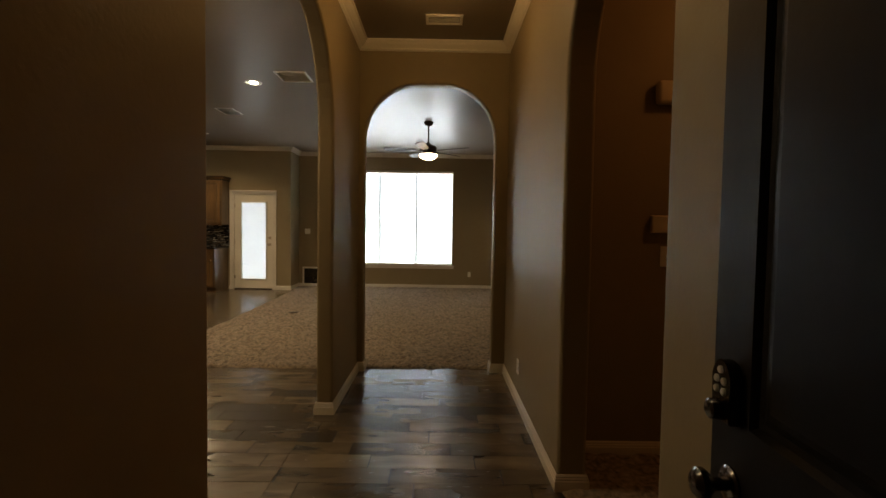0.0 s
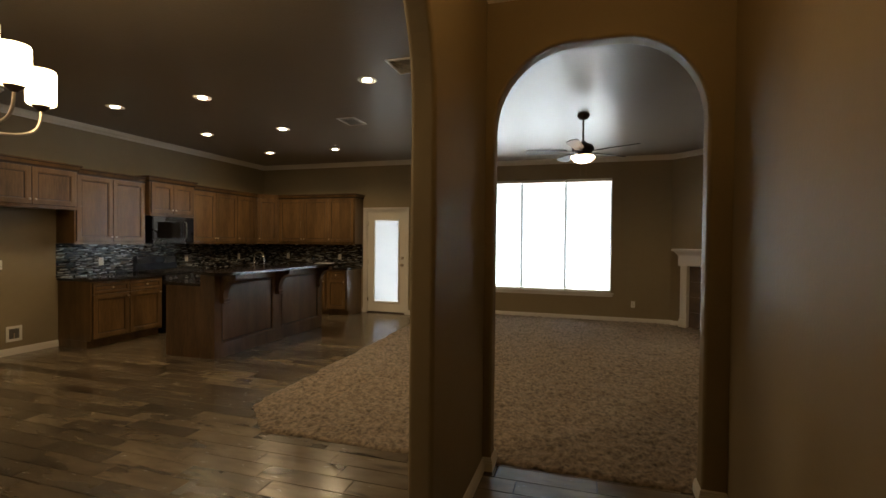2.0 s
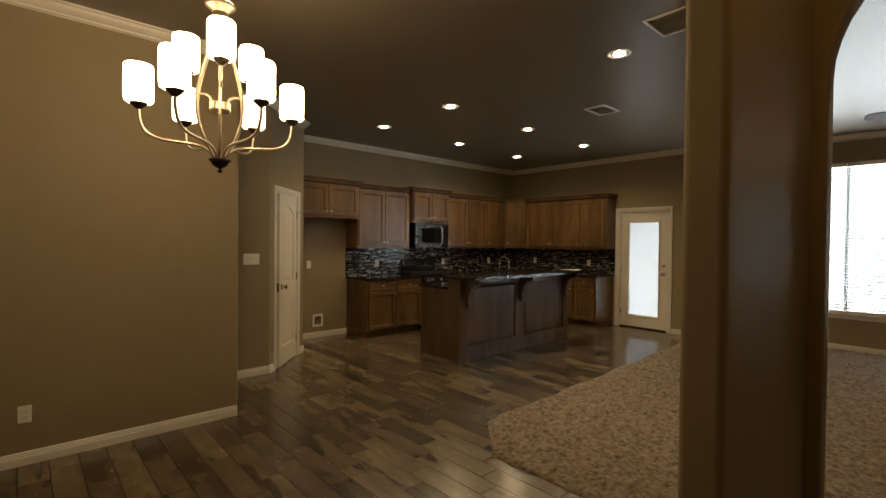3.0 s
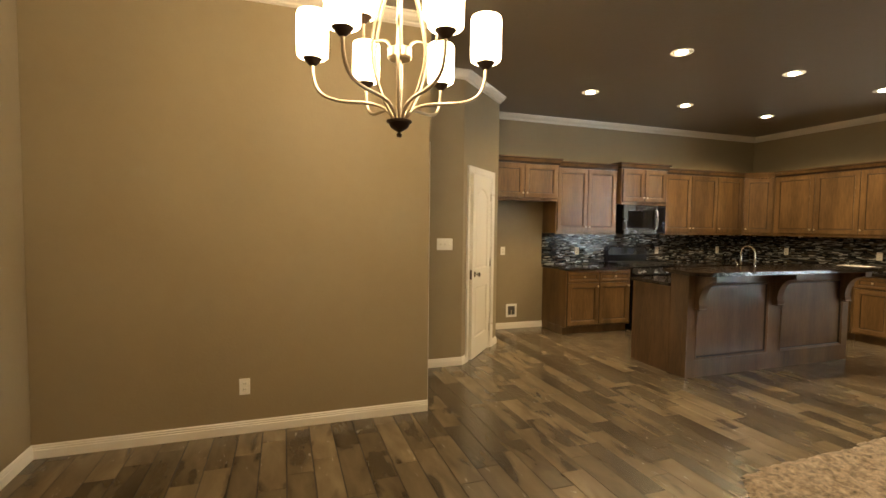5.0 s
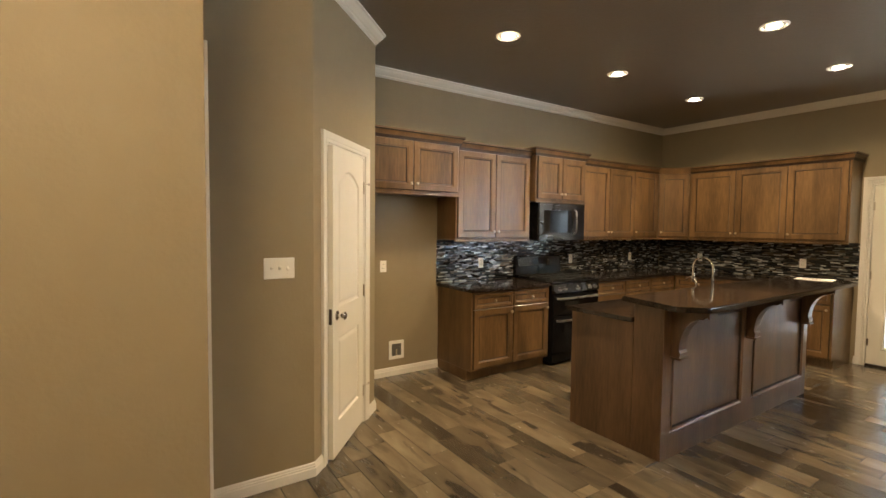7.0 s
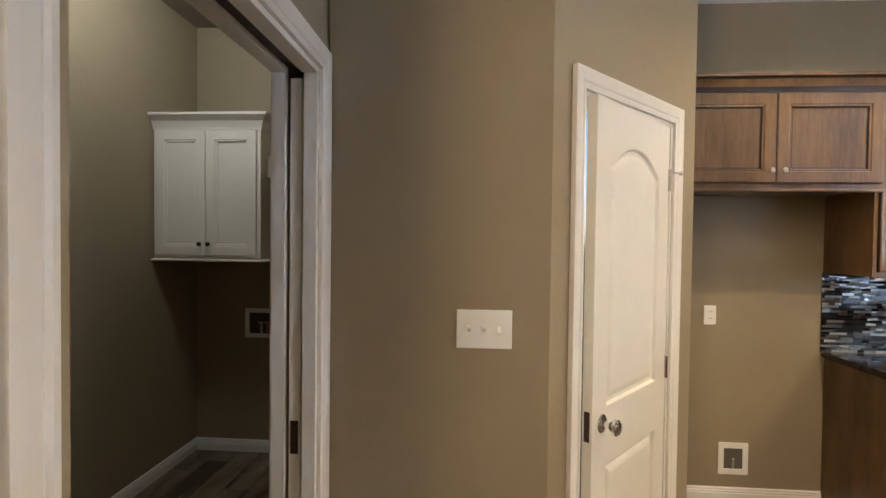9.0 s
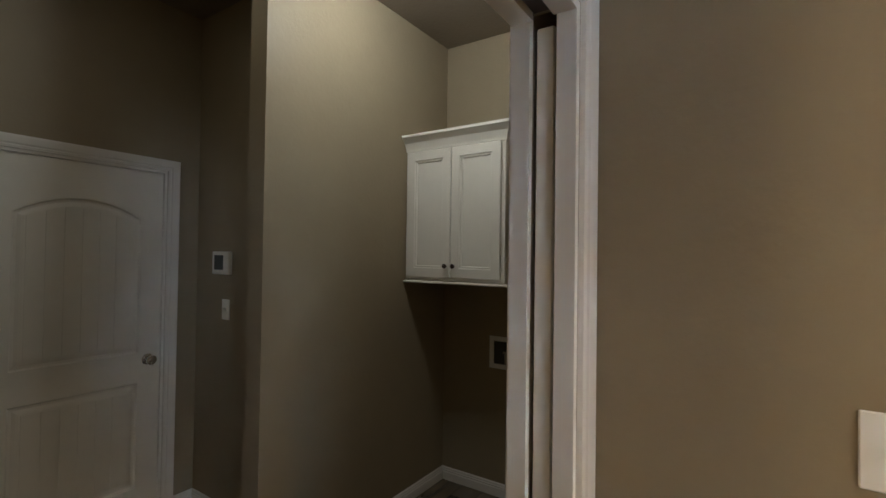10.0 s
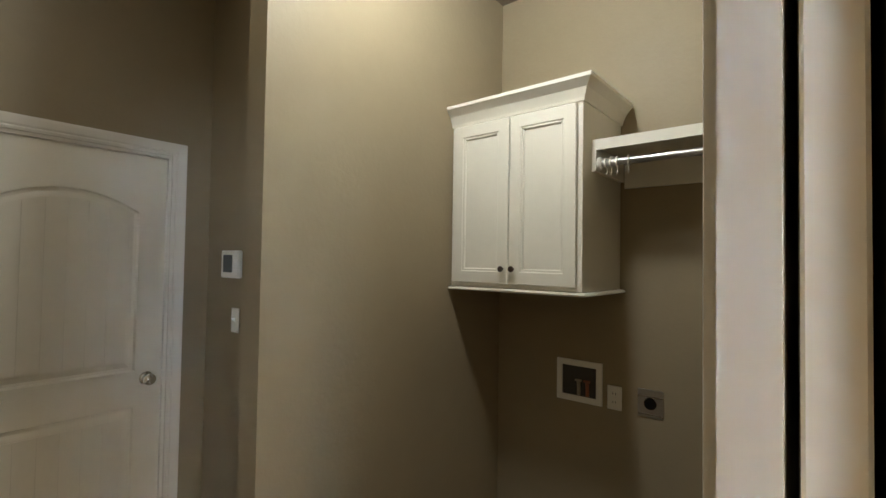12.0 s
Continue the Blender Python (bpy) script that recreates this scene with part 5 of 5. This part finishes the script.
for k in range(5):
    b = new("blade_unit")
    b.parent = fan
    b.matrix_local = Matrix.Translation((0, 0, -0.455)) @ Matrix.Rotation(radians(188 + 72 * k), 4, "Z") @ Matrix.Rotation(radians(12), 4, "X")
    bm = bmesh.new()
    pts = [(0.20, -0.05), (0.24, -0.058), (0.62, -0.072), (0.68, -0.062), (0.70, -0.03), (0.705, 0.0), (0.70, 0.03), (0.68, 0.062), (0.62, 0.072), (0.24, 0.058), (0.20, 0.05)]
    prism(bm, pts, -0.004, 0.004, "z")
    part("blade", bm, M_BLADE, b)
    bm = bmesh.new()
    prism(bm, [(0.09, -0.018), (0.17, -0.014), (0.21, -0.035), (0.29, -0.035), (0.29, 0.035), (0.21, 0.035), (0.17, 0.014), (0.09, 0.018)], -0.010, -0.0045, "z")
    part("blade_iron", bm, M_BRONZE, b)
bm = bmesh.new()
lathe(bm, [(0, -0.60), (0.05, -0.598), (0.10, -0.58), (0.135, -0.55), (0.145, -0.525), (0.14, -0.515), (0, -0.515)], 28)
part("glass_bowl", bm, M_FANGLASS, fan, "lit frosted glass bowl", smooth=True)
bm = bmesh.new()
lathe(bm, [(0, -0.486), (0.06, -0.486), (0.065, -0.51), (0.14, -0.5145), (0, -0.5145)], 24)
part("light_fitter", bm, M_BRONZE, fan, smooth=True)
bm = bmesh.new()
lathe(bm, [(0, -0.625), (0.008, -0.62), (0.012, -0.608), (0.006, -0.601), (0, -0.601)], 14)
part("bowl_finial", bm, M_BRONZE, fan, smooth=True)
for dx in (-0.03, 0.04):
    bm = bmesh.new()
    tube(bm, [(dx, 0.06, -0.50), (dx, 0.075, -0.75)], 0.0015, 5)
    part("pull_chain", bm, M_CHAMP, fan)

# ---- fireplace ----
fp = thing("fireplace", FP, "white fireplace mantel with brown tile round a black firebox", "fireplace")
S0, S1 = 0.17, FPL - 0.17
bpart("mantel_shelf", M_TRIM, fp, (S0, S1, -0.24, -0.001, 1.335, 1.372), bevel=0.006)
bm = bmesh.new()
molding(bm, [(S0 + 0.07, -0.005), (S0 + 0.07, -0.14), (S1 - 0.07, -0.14), (S1 - 0.07, -0.005)], [(0.0, 1.25), (-0.005, 1.25), (-0.012, 1.275), (-0.04, 1.31), (-0.055, 1.334), (0.0, 1.334)])
part("bed_molding", bm, M_TRIM, fp)
bpart("frieze", M_TRIM, fp, (S0 + 0.07, S1 - 0.07, -0.14, -0.001, 1.08, 1.334), bevel=0.003)
for a in (S0 + 0.10, S1 - 0.22):
    bpart("pilaster", M_TRIM, fp, (a, a + 0.12, -0.12, -0.001, 0.0, 1.079), bevel=0.003)
    bpart("plinth", M_TRIM, fp, (a - 0.012, a + 0.132, -0.135, -0.1205, 0.0, 0.16), bevel=0.003)
F0, F1 = S0 + 0.53, S1 - 0.53
rr = random.Random(5)
for (a, b, z0, z1) in ((S0 + 0.222, F0, 0.02, 1.079), (F1, S1 - 0.222, 0.02, 1.079), (F0, F1, 0.76, 1.079)):
    nx, nz = max(1, round((b - a) / 0.30)), max(1, round((z1 - z0) / 0.30))
    for i in range(nx):
        for j in range(nz):
            bpart("tile", M_STONE, fp, (a + (b - a) * i / nx + 0.0015, a + (b - a) * (i + 1) / nx - 0.0015, -0.042, -0.001, z0 + (z1 - z0) * j / nz + 0.0015, z0 + (z1 - z0) * (j + 1) / nz - 0.0015))
bpart("firebox", M_DARK, fp, (F0, F1, -0.030, -0.001, 0.02, 0.758))
bpart("firebox_frame", M_BLACK, fp, (F0, F0 + 0.03, -0.05, -0.031, 0.02, 0.758), (F1 - 0.03, F1, -0.05, -0.031, 0.02, 0.758), (F0 + 0.03, F1 - 0.03, -0.05, -0.031, 0.72, 0.758))
bpart("glass_front", M_BLACK, fp, (F0 + 0.031, F1 - 0.031, -0.038, -0.032, 0.02, 0.719))
for i in range(6):
    bpart("hearth_tile", M_STONE, fp, (S0 + 0.1 + i * 0.284, S0 + 0.1 + (i + 1) * 0.284 - 0.003, -0.45, -0.002 if not i in (0, 5) else -0.137, -0.002, 0.019))

# ---- laundry ----
lc = thing("laundry_cabinet", pose(LWX, LSY + 0.003, 0, 0, 0, 90), "cream two-door wall cabinet with crown over the laundry hookups", "cabinet")
LW, LD = 0.69, 0.455
bpart("body", M_LAUN, lc, (0, LW, -LD, -0.002, 1.415, 2.225), bevel=0.002)
dw = (LW - 0.05) / 2
for k in range(2):
    cab_door(lc, 0.022 + k * (dw + 0.006), 1.435, dw, 0.77, -LD, M_LAUN, (dw - 0.025 if k == 0 else 0.025, 0.07), kmat=M_BRONZE)
cab_crown(lc, LW, LD, 2.225, 0.085, M_LAUN, left=False, out=0.055)
bm = bmesh.new()
molding(bm, [(0, -LD), (LW, -LD), (LW, -0.002)], [(0.0, 1.414), (-0.022, 1.410), (-0.026, 1.404), (-0.022, 1.398), (0.0, 1.396)])
part("bottom_molding", bm, M_LAUN, lc)
y0l = LSY + 0.003 + LW
sh = thing("laundry_shelf", pose(LWX, y0l + 0.002, 0, 0, 0, 90), "cream shelf with hanging rod between cabinet and wall", "shelf")
SL = PY - 0.142 - y0l - 0.004
bpart("shelf_board", M_LAUN, sh, (0, SL, -0.345, -0.002, 2.045, 2.065))
bpart("front_edge", M_LAUN, sh, (0, SL, -0.363, -0.346, 2.022, 2.067))
bpart("back_cleat", M_LAUN, sh, (0.022, SL, -0.020, -0.002, 1.90, 2.044))
bpart("side_cleat", M_LAUN, sh, (0, 0.020, -0.37, -0.022, 1.93, 2.021))
bm = bmesh.new()
tube(bm, [(0.03, -0.34, 1.965), (SL - 0.002, -0.34, 1.965)], 0.0155, 14)
part("rod", bm, M_STEEL, sh, "polished metal hanging rod", smooth=True)
bm = bmesh.new()
lathe(bm, [(0, 0.0205), (0.028, 0.0205), (0.028, 0.032), (0.019, 0.036), (0, 0.036)], 18, Matrix.Translation((0, -0.34, 1.965)), "x")
part("rod_socket", bm, M_PLATE, sh, smooth=True)
for k, x in enumerate((0.055, 0.075, 0.10, 0.145)):
    hk = thing("hanger_ring", sh.matrix_world @ pose(x, -0.34, 1.965, 0, 0, 6 * k - 9), "white plastic ring hanging on the laundry rod", "hanging ring", "rings on the laundry rod")
    bm = bmesh.new()
    tube(bm, [(0, 0.0205 * math.sin(a), 0.0205 * math.cos(a)) for a in [2 * math.pi * i / 16 for i in range(16)]], 0.0035, 8, True)
    part("ring", bm, M_PLATE, hk, smooth=True)
    bm = bmesh.new()
    tube(bm, [(0, 0, -0.022), (0, 0.006, -0.038), (0, -0.004, -0.052), (0, -0.010, -0.044)], 0.0025, 6)
    part("hook", bm, M_PLATE, hk, smooth=True)
wb = thing("washer_box", facing_east(LWX, 2.59, 0.935), "white recessed washer hookup box in the dim laundry wall", "utility box")
bpart("flange", M_PLATE, wb, (-0.12, -0.09, -0.010, -0.0005, -0.105, 0.105), (0.09, 0.12, -0.010, -0.0005, -0.105, 0.105), (-0.09, 0.09, -0.010, -0.0005, 0.075, 0.105), (-0.09, 0.09, -0.010, -0.0005, -0.105, -0.075))
# no real hollow here: dark colour paints the recess in shade
bpart("recess", mat("washer_recess_shade", (0.05, 0.045, 0.04), 0.6), wb, (-0.09, 0.09, -0.004, -0.001, -0.075, 0.075))
for x in (0.0, 0.045):
    bm = bmesh.new()
    tube(bm, [(x, -0.006, -0.07), (x, -0.012, 0.0)], 0.009, 10)
    tube(bm, [(x - 0.016, -0.016, 0.006), (x + 0.016, -0.016, 0.006)], 0.006, 8)
    part("valve", bm, mat("valve_red", (0.35, 0.12, 0.06), 0.4) if x else M_CHAMP, wb, smooth=True)
duplex(facing_east(LWX, 2.77, 0.885), "white outlet beside the washer box")
dy = thing("dryer_outlet", facing_east(LWX, 2.935, 0.89), "steel plate with black round dryer receptacle", "outlet")
bpart("plate", M_STEEL, dy, (-0.056, 0.056, -0.005, -0.0005, -0.065, 0.065), bevel=0.002)
bm = bmesh.new()
lathe(bm, [(0, 0), (0.028, 0), (0.027, 0.006), (0, 0.007)], 20, Matrix.Translation((0, -0.0052, 0)) @ Matrix.Rotation(math.pi / 2, 4, "X"))
part("receptacle", bm, M_BLACK, dy, smooth=True)

# ---- bathroom beyond the side hall ----
tl = thing("toilet", pose(2.62, 4.05, 0, 0, 0, -90), "white porcelain toilet in the dark bathroom", "toilet")
bm = bmesh.new()
rings = []
for z, a, b in ((0.0, 0.10, 0.16), (0.06, 0.095, 0.15), (0.20, 0.10, 0.16), (0.34, 0.17, 0.22), (0.395, 0.18, 0.24)):
    rings.append([bm.verts.new((a * math.cos(t), -0.42 + b * math.sin(t), z)) for t in [2 * math.pi * k / 20 for k in range(20)]])
for p, q in zip(rings, rings[1:]):
    for k in range(20):
        bm.faces.new((p[k], p[(k + 1) % 20], q[(k + 1) % 20], q[k]))
bm.faces.new(rings[0]); bm.faces.new(rings[-1])
part("bowl", bm, M_PORC, tl, smooth=True)
bm = bmesh.new()
prism(bm, [(0.185 * math.cos(t), -0.42 + 0.245 * math.sin(t)) for t in [2 * math.pi * k / 20 for k in range(20)]], 0.397, 0.43, "z")
part("seat_lid", bm, M_PORC, tl)
bpart("tank", M_PORC, tl, (-0.20, 0.20, -0.19, -0.01, 0.40, 0.76), bevel=0.012)
bpart("tank_lid", M_PORC, tl, (-0.21, 0.21, -0.20, -0.005, 0.761, 0.79), bevel=0.008)

# ---- carpets ----
M_CARPET = mat("carpet_pile", (0.34, 0.275, 0.21), 0.97, var=0.85, scale=30, bump=1.0, bscale=160, spec=0.1)
n_, l_, b_ = bare(M_CARPET)
b_.inputs["Sheen Weight"].default_value = 0.25
CARPET = [(-2.86, 5.16), (-2.42, 4.72), (-0.84, 4.72), (-0.62, 4.79), (0.64, 4.79), (EAST, 4.81), (EAST, WNY - EAST + 1.36), (1.38, WNY), (JOGX, WNY), (JOGX, KNY), (-3.02, KNY)]


def inside(x, y, poly):
    c = False
    for (x0, y0), (x1, y1) in zip(poly, poly[1:] + poly[:1]):
        if (y0 > y) != (y1 > y) and x < (x1 - x0) * (y - y0) / (y1 - y0) + x0:
            c = not c
    return c


def carpet(name, poly, step, label, material):
    rnd = np.random.RandomState(11)
    xs = [p[0] for p in poly]
    ys = [p[1] for p in poly]
    nx, ny = int((max(xs) - min(xs)) / step) + 1, int((max(ys) - min(ys)) / step) + 1
    ids, vs, fs = {}, [], []
    cells = []
    for i in range(nx):
        for j in range(ny):
            x, y = min(xs) + i * step, min(ys) + j * step
            if inside(x + step / 2, y + step / 2, poly):
                cells.append((i, j))
    has = set(cells)

    def vid(i, j, low=False):
        k = (i, j, low)
        if k not in ids:
            ids[k] = len(vs)
            e = rnd.uniform(-1, 1, 3)
            edge = not ({(i, j), (i - 1, j), (i, j - 1), (i - 1, j - 1)} <= has)
            z = -0.004 if low else (0.004 if edge else 0.016 + 0.014 * e[2])
            vs.append((min(xs) + i * step + e[0] * step * 0.3, min(ys) + j * step + e[1] * step * 0.3, z))
        return ids[k]
    for i, j in cells:
        fs.append((vid(i, j), vid(i + 1, j), vid(i + 1, j + 1), vid(i, j + 1)))
        for (di, dj, a, b) in ((-1, 0, (i, j + 1), (i, j)), (1, 0, (i + 1, j), (i + 1, j + 1)), (0, -1, (i, j), (i + 1, j)), (0, 1, (i + 1, j + 1), (i, j + 1))):
            if (i + di, j + dj) not in has:
                fs.append((vid(*a, True), vid(*b, True), vid(*b), vid(*a)))
    me = bpy.data.meshes.new(name)
    me.from_pydata(vs, [], fs)
    me.polygons.foreach_set("use_smooth", [True] * len(me.polygons))
    me.materials.append(material)
    return tagged(new(name, me), label, kind="structure")


carpet("carpet", CARPET, 0.03, "beige-brown speckled plush carpet", M_CARPET)
carpet("carpet", [(HR + 0.03, 1.50), (3.0, 1.50), (3.0, SHY), (HR + 0.03, SHY)], 0.05, "dark brown plush carpet in the side hall", M_CARPET)

# ---- wood-look plank tiles ----
M_PLANK = bpy.data.materials.new("wood_look_tile")
M_PLANK.use_nodes = True
n_, l_, b_ = bare(M_PLANK)
b_.inputs["Specular IOR Level"].default_value = 0.75
b_.inputs["Coat Weight"].default_value = 0.25
b_.inputs["Coat Roughness"].default_value = 0.16
ge = n_.new("ShaderNodeNewGeometry")
oi = n_.new("ShaderNodeObjectInfo")
rs = n_.new("ShaderNodeMath")
rs.operation = "ADD"
l_.new(oi.outputs["Random"], rs.inputs[0])
l_.new(ge.outputs["Random Per Island"], rs.inputs[1])
cb_ = n_.new("ShaderNodeCombineXYZ")
ml = n_.new("ShaderNodeMath")
ml.operation = "MULTIPLY"
l_.new(rs.outputs[0], ml.inputs[0])
ml.inputs[1].default_value = 37.0
for k in range(3):
    l_.new(ml.outputs[0], cb_.inputs[k])
mp = n_.new("ShaderNodeMapping")
mp.inputs["Scale"].default_value = (2.0, 6.5, 1.0)
l_.new(ge.outputs["Position"], mp.inputs["Vector"])
va = n_.new("ShaderNodeVectorMath")
l_.new(mp.outputs[0], va.inputs[0])
l_.new(cb_.outputs[0], va.inputs[1])


def noise_node(scale, detail, rough=0.6, dist=0.0):
    t = n_.new("ShaderNodeTexNoise")
    t.inputs["Scale"].default_value, t.inputs["Detail"].default_value = scale, detail
    t.inputs["Roughness"].default_value, t.inputs["Distortion"].default_value = rough, dist
    l_.new(va.outputs[0], t.inputs["Vector"])
    return t


g1, g2, g3 = noise_node(1.0, 5, 0.55, 0.4), noise_node(0.9, 3, 0.5, 0.5), noise_node(4.0, 4, 0.7, 0.3)
r1 = n_.new("ShaderNodeValToRGB")
cr = r1.color_ramp
cr.elements[0].position, cr.elements[0].color = 0.30, (0.094, 0.073, 0.047, 1)
cr.elements[1].position, cr.elements[1].color = 0.72, (0.195, 0.157, 0.102, 1)
e_ = cr.elements.new(0.5)
e_.color = (0.141, 0.112, 0.072, 1)
l_.new(g1.outputs["Fac"], r1.inputs[0])
# per plank tone
tone = n_.new("ShaderNodeMath")
tone.operation = "FRACT"
m7 = n_.new("ShaderNodeMath")
m7.operation = "MULTIPLY"
m7.inputs[1].default_value = 7.31
l_.new(rs.outputs[0], m7.inputs[0])
l_.new(m7.outputs[0], tone.inputs[0])
tr_ = n_.new("ShaderNodeMapRange")
tr_.inputs["To Min"].default_value, tr_.inputs["To Max"].default_value = 0.5, 1.42
l_.new(tone.outputs[0], tr_.inputs["Value"])
mixt = n_.new("ShaderNodeMix")
mixt.data_type, mixt.blend_type = "RGBA", "MULTIPLY"
mixt.inputs["Factor"].default_value = 1.0
l_.new(r1.outputs[0], mixt.inputs["A"])
l_.new(tr_.outputs[0], mixt.inputs["B"])
# dark smudges
r2 = n_.new("ShaderNodeMapRange")
r2.inputs["From Min"].default_value, r2.inputs["From Max"].default_value = 0.565, 0.67
l_.new(g2.outputs["Fac"], r2.inputs["Value"])
mixd = n_.new("ShaderNodeMix")
mixd.data_type = "RGBA"
l_.new(r2.outputs[0], mixd.inputs["Factor"])
l_.new(mixt.outputs["Result"], mixd.inputs["A"])
mixd.inputs["B"].default_value = (0.042, 0.033, 0.024, 1)
g4 = noise_node(0.45, 3, 0.55, 0.3)
r4 = n_.new("ShaderNodeMapRange")
r4.inputs["From Min"].default_value, r4.inputs["From Max"].default_value = 0.52, 0.72
r4.inputs["To Min"].default_value, r4.inputs["To Max"].default_value = 1.0, 0.45
l_.new(g4.outputs["Fac"], r4.inputs["Value"])
mixe = n_.new("ShaderNodeMix")
mixe.data_type, mixe.blend_type = "RGBA", "MULTIPLY"
mixe.inputs["Factor"].default_value = 1.0
l_.new(mixd.outputs["Result"], mixe.inputs["A"])
l_.new(r4.outputs[0], mixe.inputs["B"])
# knots
vo = n_.new("ShaderNodeTexVoronoi")
vo.inputs["Scale"].default_value = 0.8
l_.new(va.outputs[0], vo.inputs["Vector"])
kn = n_.new("ShaderNodeMapRange")
kn.inputs["From Min"].default_value, kn.inputs["From Max"].default_value = 0.02, 0.09
l_.new(vo.outputs["Distance"], kn.inputs["Value"])
mixk = n_.new("ShaderNodeMix")
mixk.data_type = "RGBA"
l_.new(kn.outputs[0], mixk.inputs["Factor"])
mixk.inputs["A"].default_value = (0.030, 0.020, 0.012, 1)
l_.new(mixe.outputs["Result"], mixk.inputs["B"])
l_.new(mixk.outputs["Result"], b_.inputs["Base Color"])
rg_ = n_.new("ShaderNodeMapRange")
rg_.inputs["To Min"].default_value, rg_.inputs["To Max"].default_value = 0.22, 0.30
l_.new(g3.outputs["Fac"], rg_.inputs["Value"])
l_.new(rg_.outputs[0], b_.inputs["Roughness"])
bp = n_.new("ShaderNodeBump")
bp.inputs["Strength"].default_value, bp.inputs["Distance"].default_value = 0.04, 0.002
l_.new(g3.outputs["Fac"], bp.inputs["Height"])
l_.new(bp.outputs[0], b_.inputs["Normal"])

PWD, PLN, GAP = 0.155, 0.605, 0.0046
planks = tagged(new("plank_floor"), "wood-look plank tiles in brown and charcoal, staggered joints, slight gloss", kind="structure")
rooms = [(HL - 0.114, HR, -0.2, AY1), (DWX, HL - 0.114, DSY, KNY), (KWX, DWX, PY, KNY), (LWX, PK0, PY - 0.14, PY), (LWX, GEX, GY, PY - 0.14)]
CARPET_CUT = [(-2.86, 5.19), (-2.42, 4.74), (-0.86, 4.74), (-0.85, 4.79), (1.0, 4.79), (EAST, 4.79), (EAST, 12), (-3.0, 12), (-3.02, KNY)]
rnd = random.Random(8)
shared, rest_v, rest_f, count = {}, [], [], 0
row = 0
y = -0.2
while y < KNY:
    off = (-0.135 * row) % PLN
    x = -7.9 + off
    while x < 1.0:
        cxm, cym = x + PLN / 2, y + PWD / 2
        for (xa, xb, ya, yb) in rooms:
            a, b, c, d = max(x, xa), min(x + PLN - GAP, xb), max(y, ya), min(y + PWD - GAP, yb)
            if b - a < 0.02 or d - c < 0.015:
                continue
            if inside((a + b) / 2, (c + d) / 2, CARPET_CUT) and inside(a, d, CARPET_CUT) and inside(b, c, CARPET_CUT):
                continue
            if a > -6.9 and b < -6.4 and c > 6.3:
                continue
            hgt = rnd.uniform(-0.0004, 0.0004)
            near = (a > -5.6 and 2.2 < c < 6.6) or (a > -1 and c > 2.0)
            w, h = round(b - a, 4), round(d - c, 4)
            if near and count < 300:
                count += 1
                if (w, h) not in shared:
                    e = 0.0015
                    v = [(0, 0, -0.003), (w, 0, -0.003), (w, h, -0.003), (0, h, -0.003), (e, e, 0), (w - e, e, 0), (w - e, h - e, 0), (e, h - e, 0)]
                    me = bpy.data.meshes.new("plank")
                    me.from_pydata(v, [], [(4, 5, 6, 7), (0, 1, 5, 4), (1, 2, 6, 5), (2, 3, 7, 6), (3, 0, 4, 7)])
                    me.materials.append(M_PLANK)
                    shared[(w, h)] = me
                ob = new("plank", shared[(w, h)])
                ob.location = (a, c, hgt)
                ob.parent = planks
            else:
                i, e = len(rest_v), 0.0015
                rest_v += [(a, c, -0.003), (b, c, -0.003), (b, d, -0.003), (a, d, -0.003), (a + e, c + e, hgt), (b - e, c + e, hgt), (b - e, d - e, hgt), (a + e, d - e, hgt)]
                rest_f += [(i + 4, i + 5, i + 6, i + 7), (i, i + 1, i + 5, i + 4), (i + 1, i + 2, i + 6, i + 5), (i + 2, i + 3, i + 7, i + 6), (i + 3, i, i + 4, i + 7)]
        x += PLN
    y += PWD
    row += 1
me = bpy.data.meshes.new("planks_beyond")
me.from_pydata(rest_v, [], rest_f)
me.materials.append(M_PLANK)
ob = tagged(new("planks_beyond", me), kind="stuff")
ob.parent = planks

# laundry light on its ceiling
lamp("laundry_lamp", "POINT", 11.5, pose(-6.02, 2.70, CEIL - 0.16), (1.0, 0.92, 0.78), radius=0.10)
# added fill that lifts the lobby door; its fixture is only assumed
lamp("lobby_fill", "AREA", 0.65, look((-5.25, 2.0, CEIL - 0.03), (-5.25, 2.0, 0)), (1.0, 0.88, 0.68), size=0.25)
# warm fill added for the hall walls, no fixture at this spot
lamp("foyer_fill", "POINT", 9.5, pose(0.02, 3.45, 2.88), (1.0, 0.56, 0.2), radius=0.08)
lamp("chandelier_lamp", "POINT", 48, pose(-2.615, 2.99, 2.76), (1.0, 0.68, 0.37), radius=0.24)
# weak invented fill behind the starting point, brightens the open door
lamp("entry_fill", "POINT", 0.5, pose(0.0, -0.9, 2.6), WARM, radius=0.08)
# unseen orange fill, added to redden the side hall's walls
lamp("sidehall_fill", "POINT", 9, pose(2.2, 2.3, 2.86), (1, 0.40, 0.11), radius=0.06)
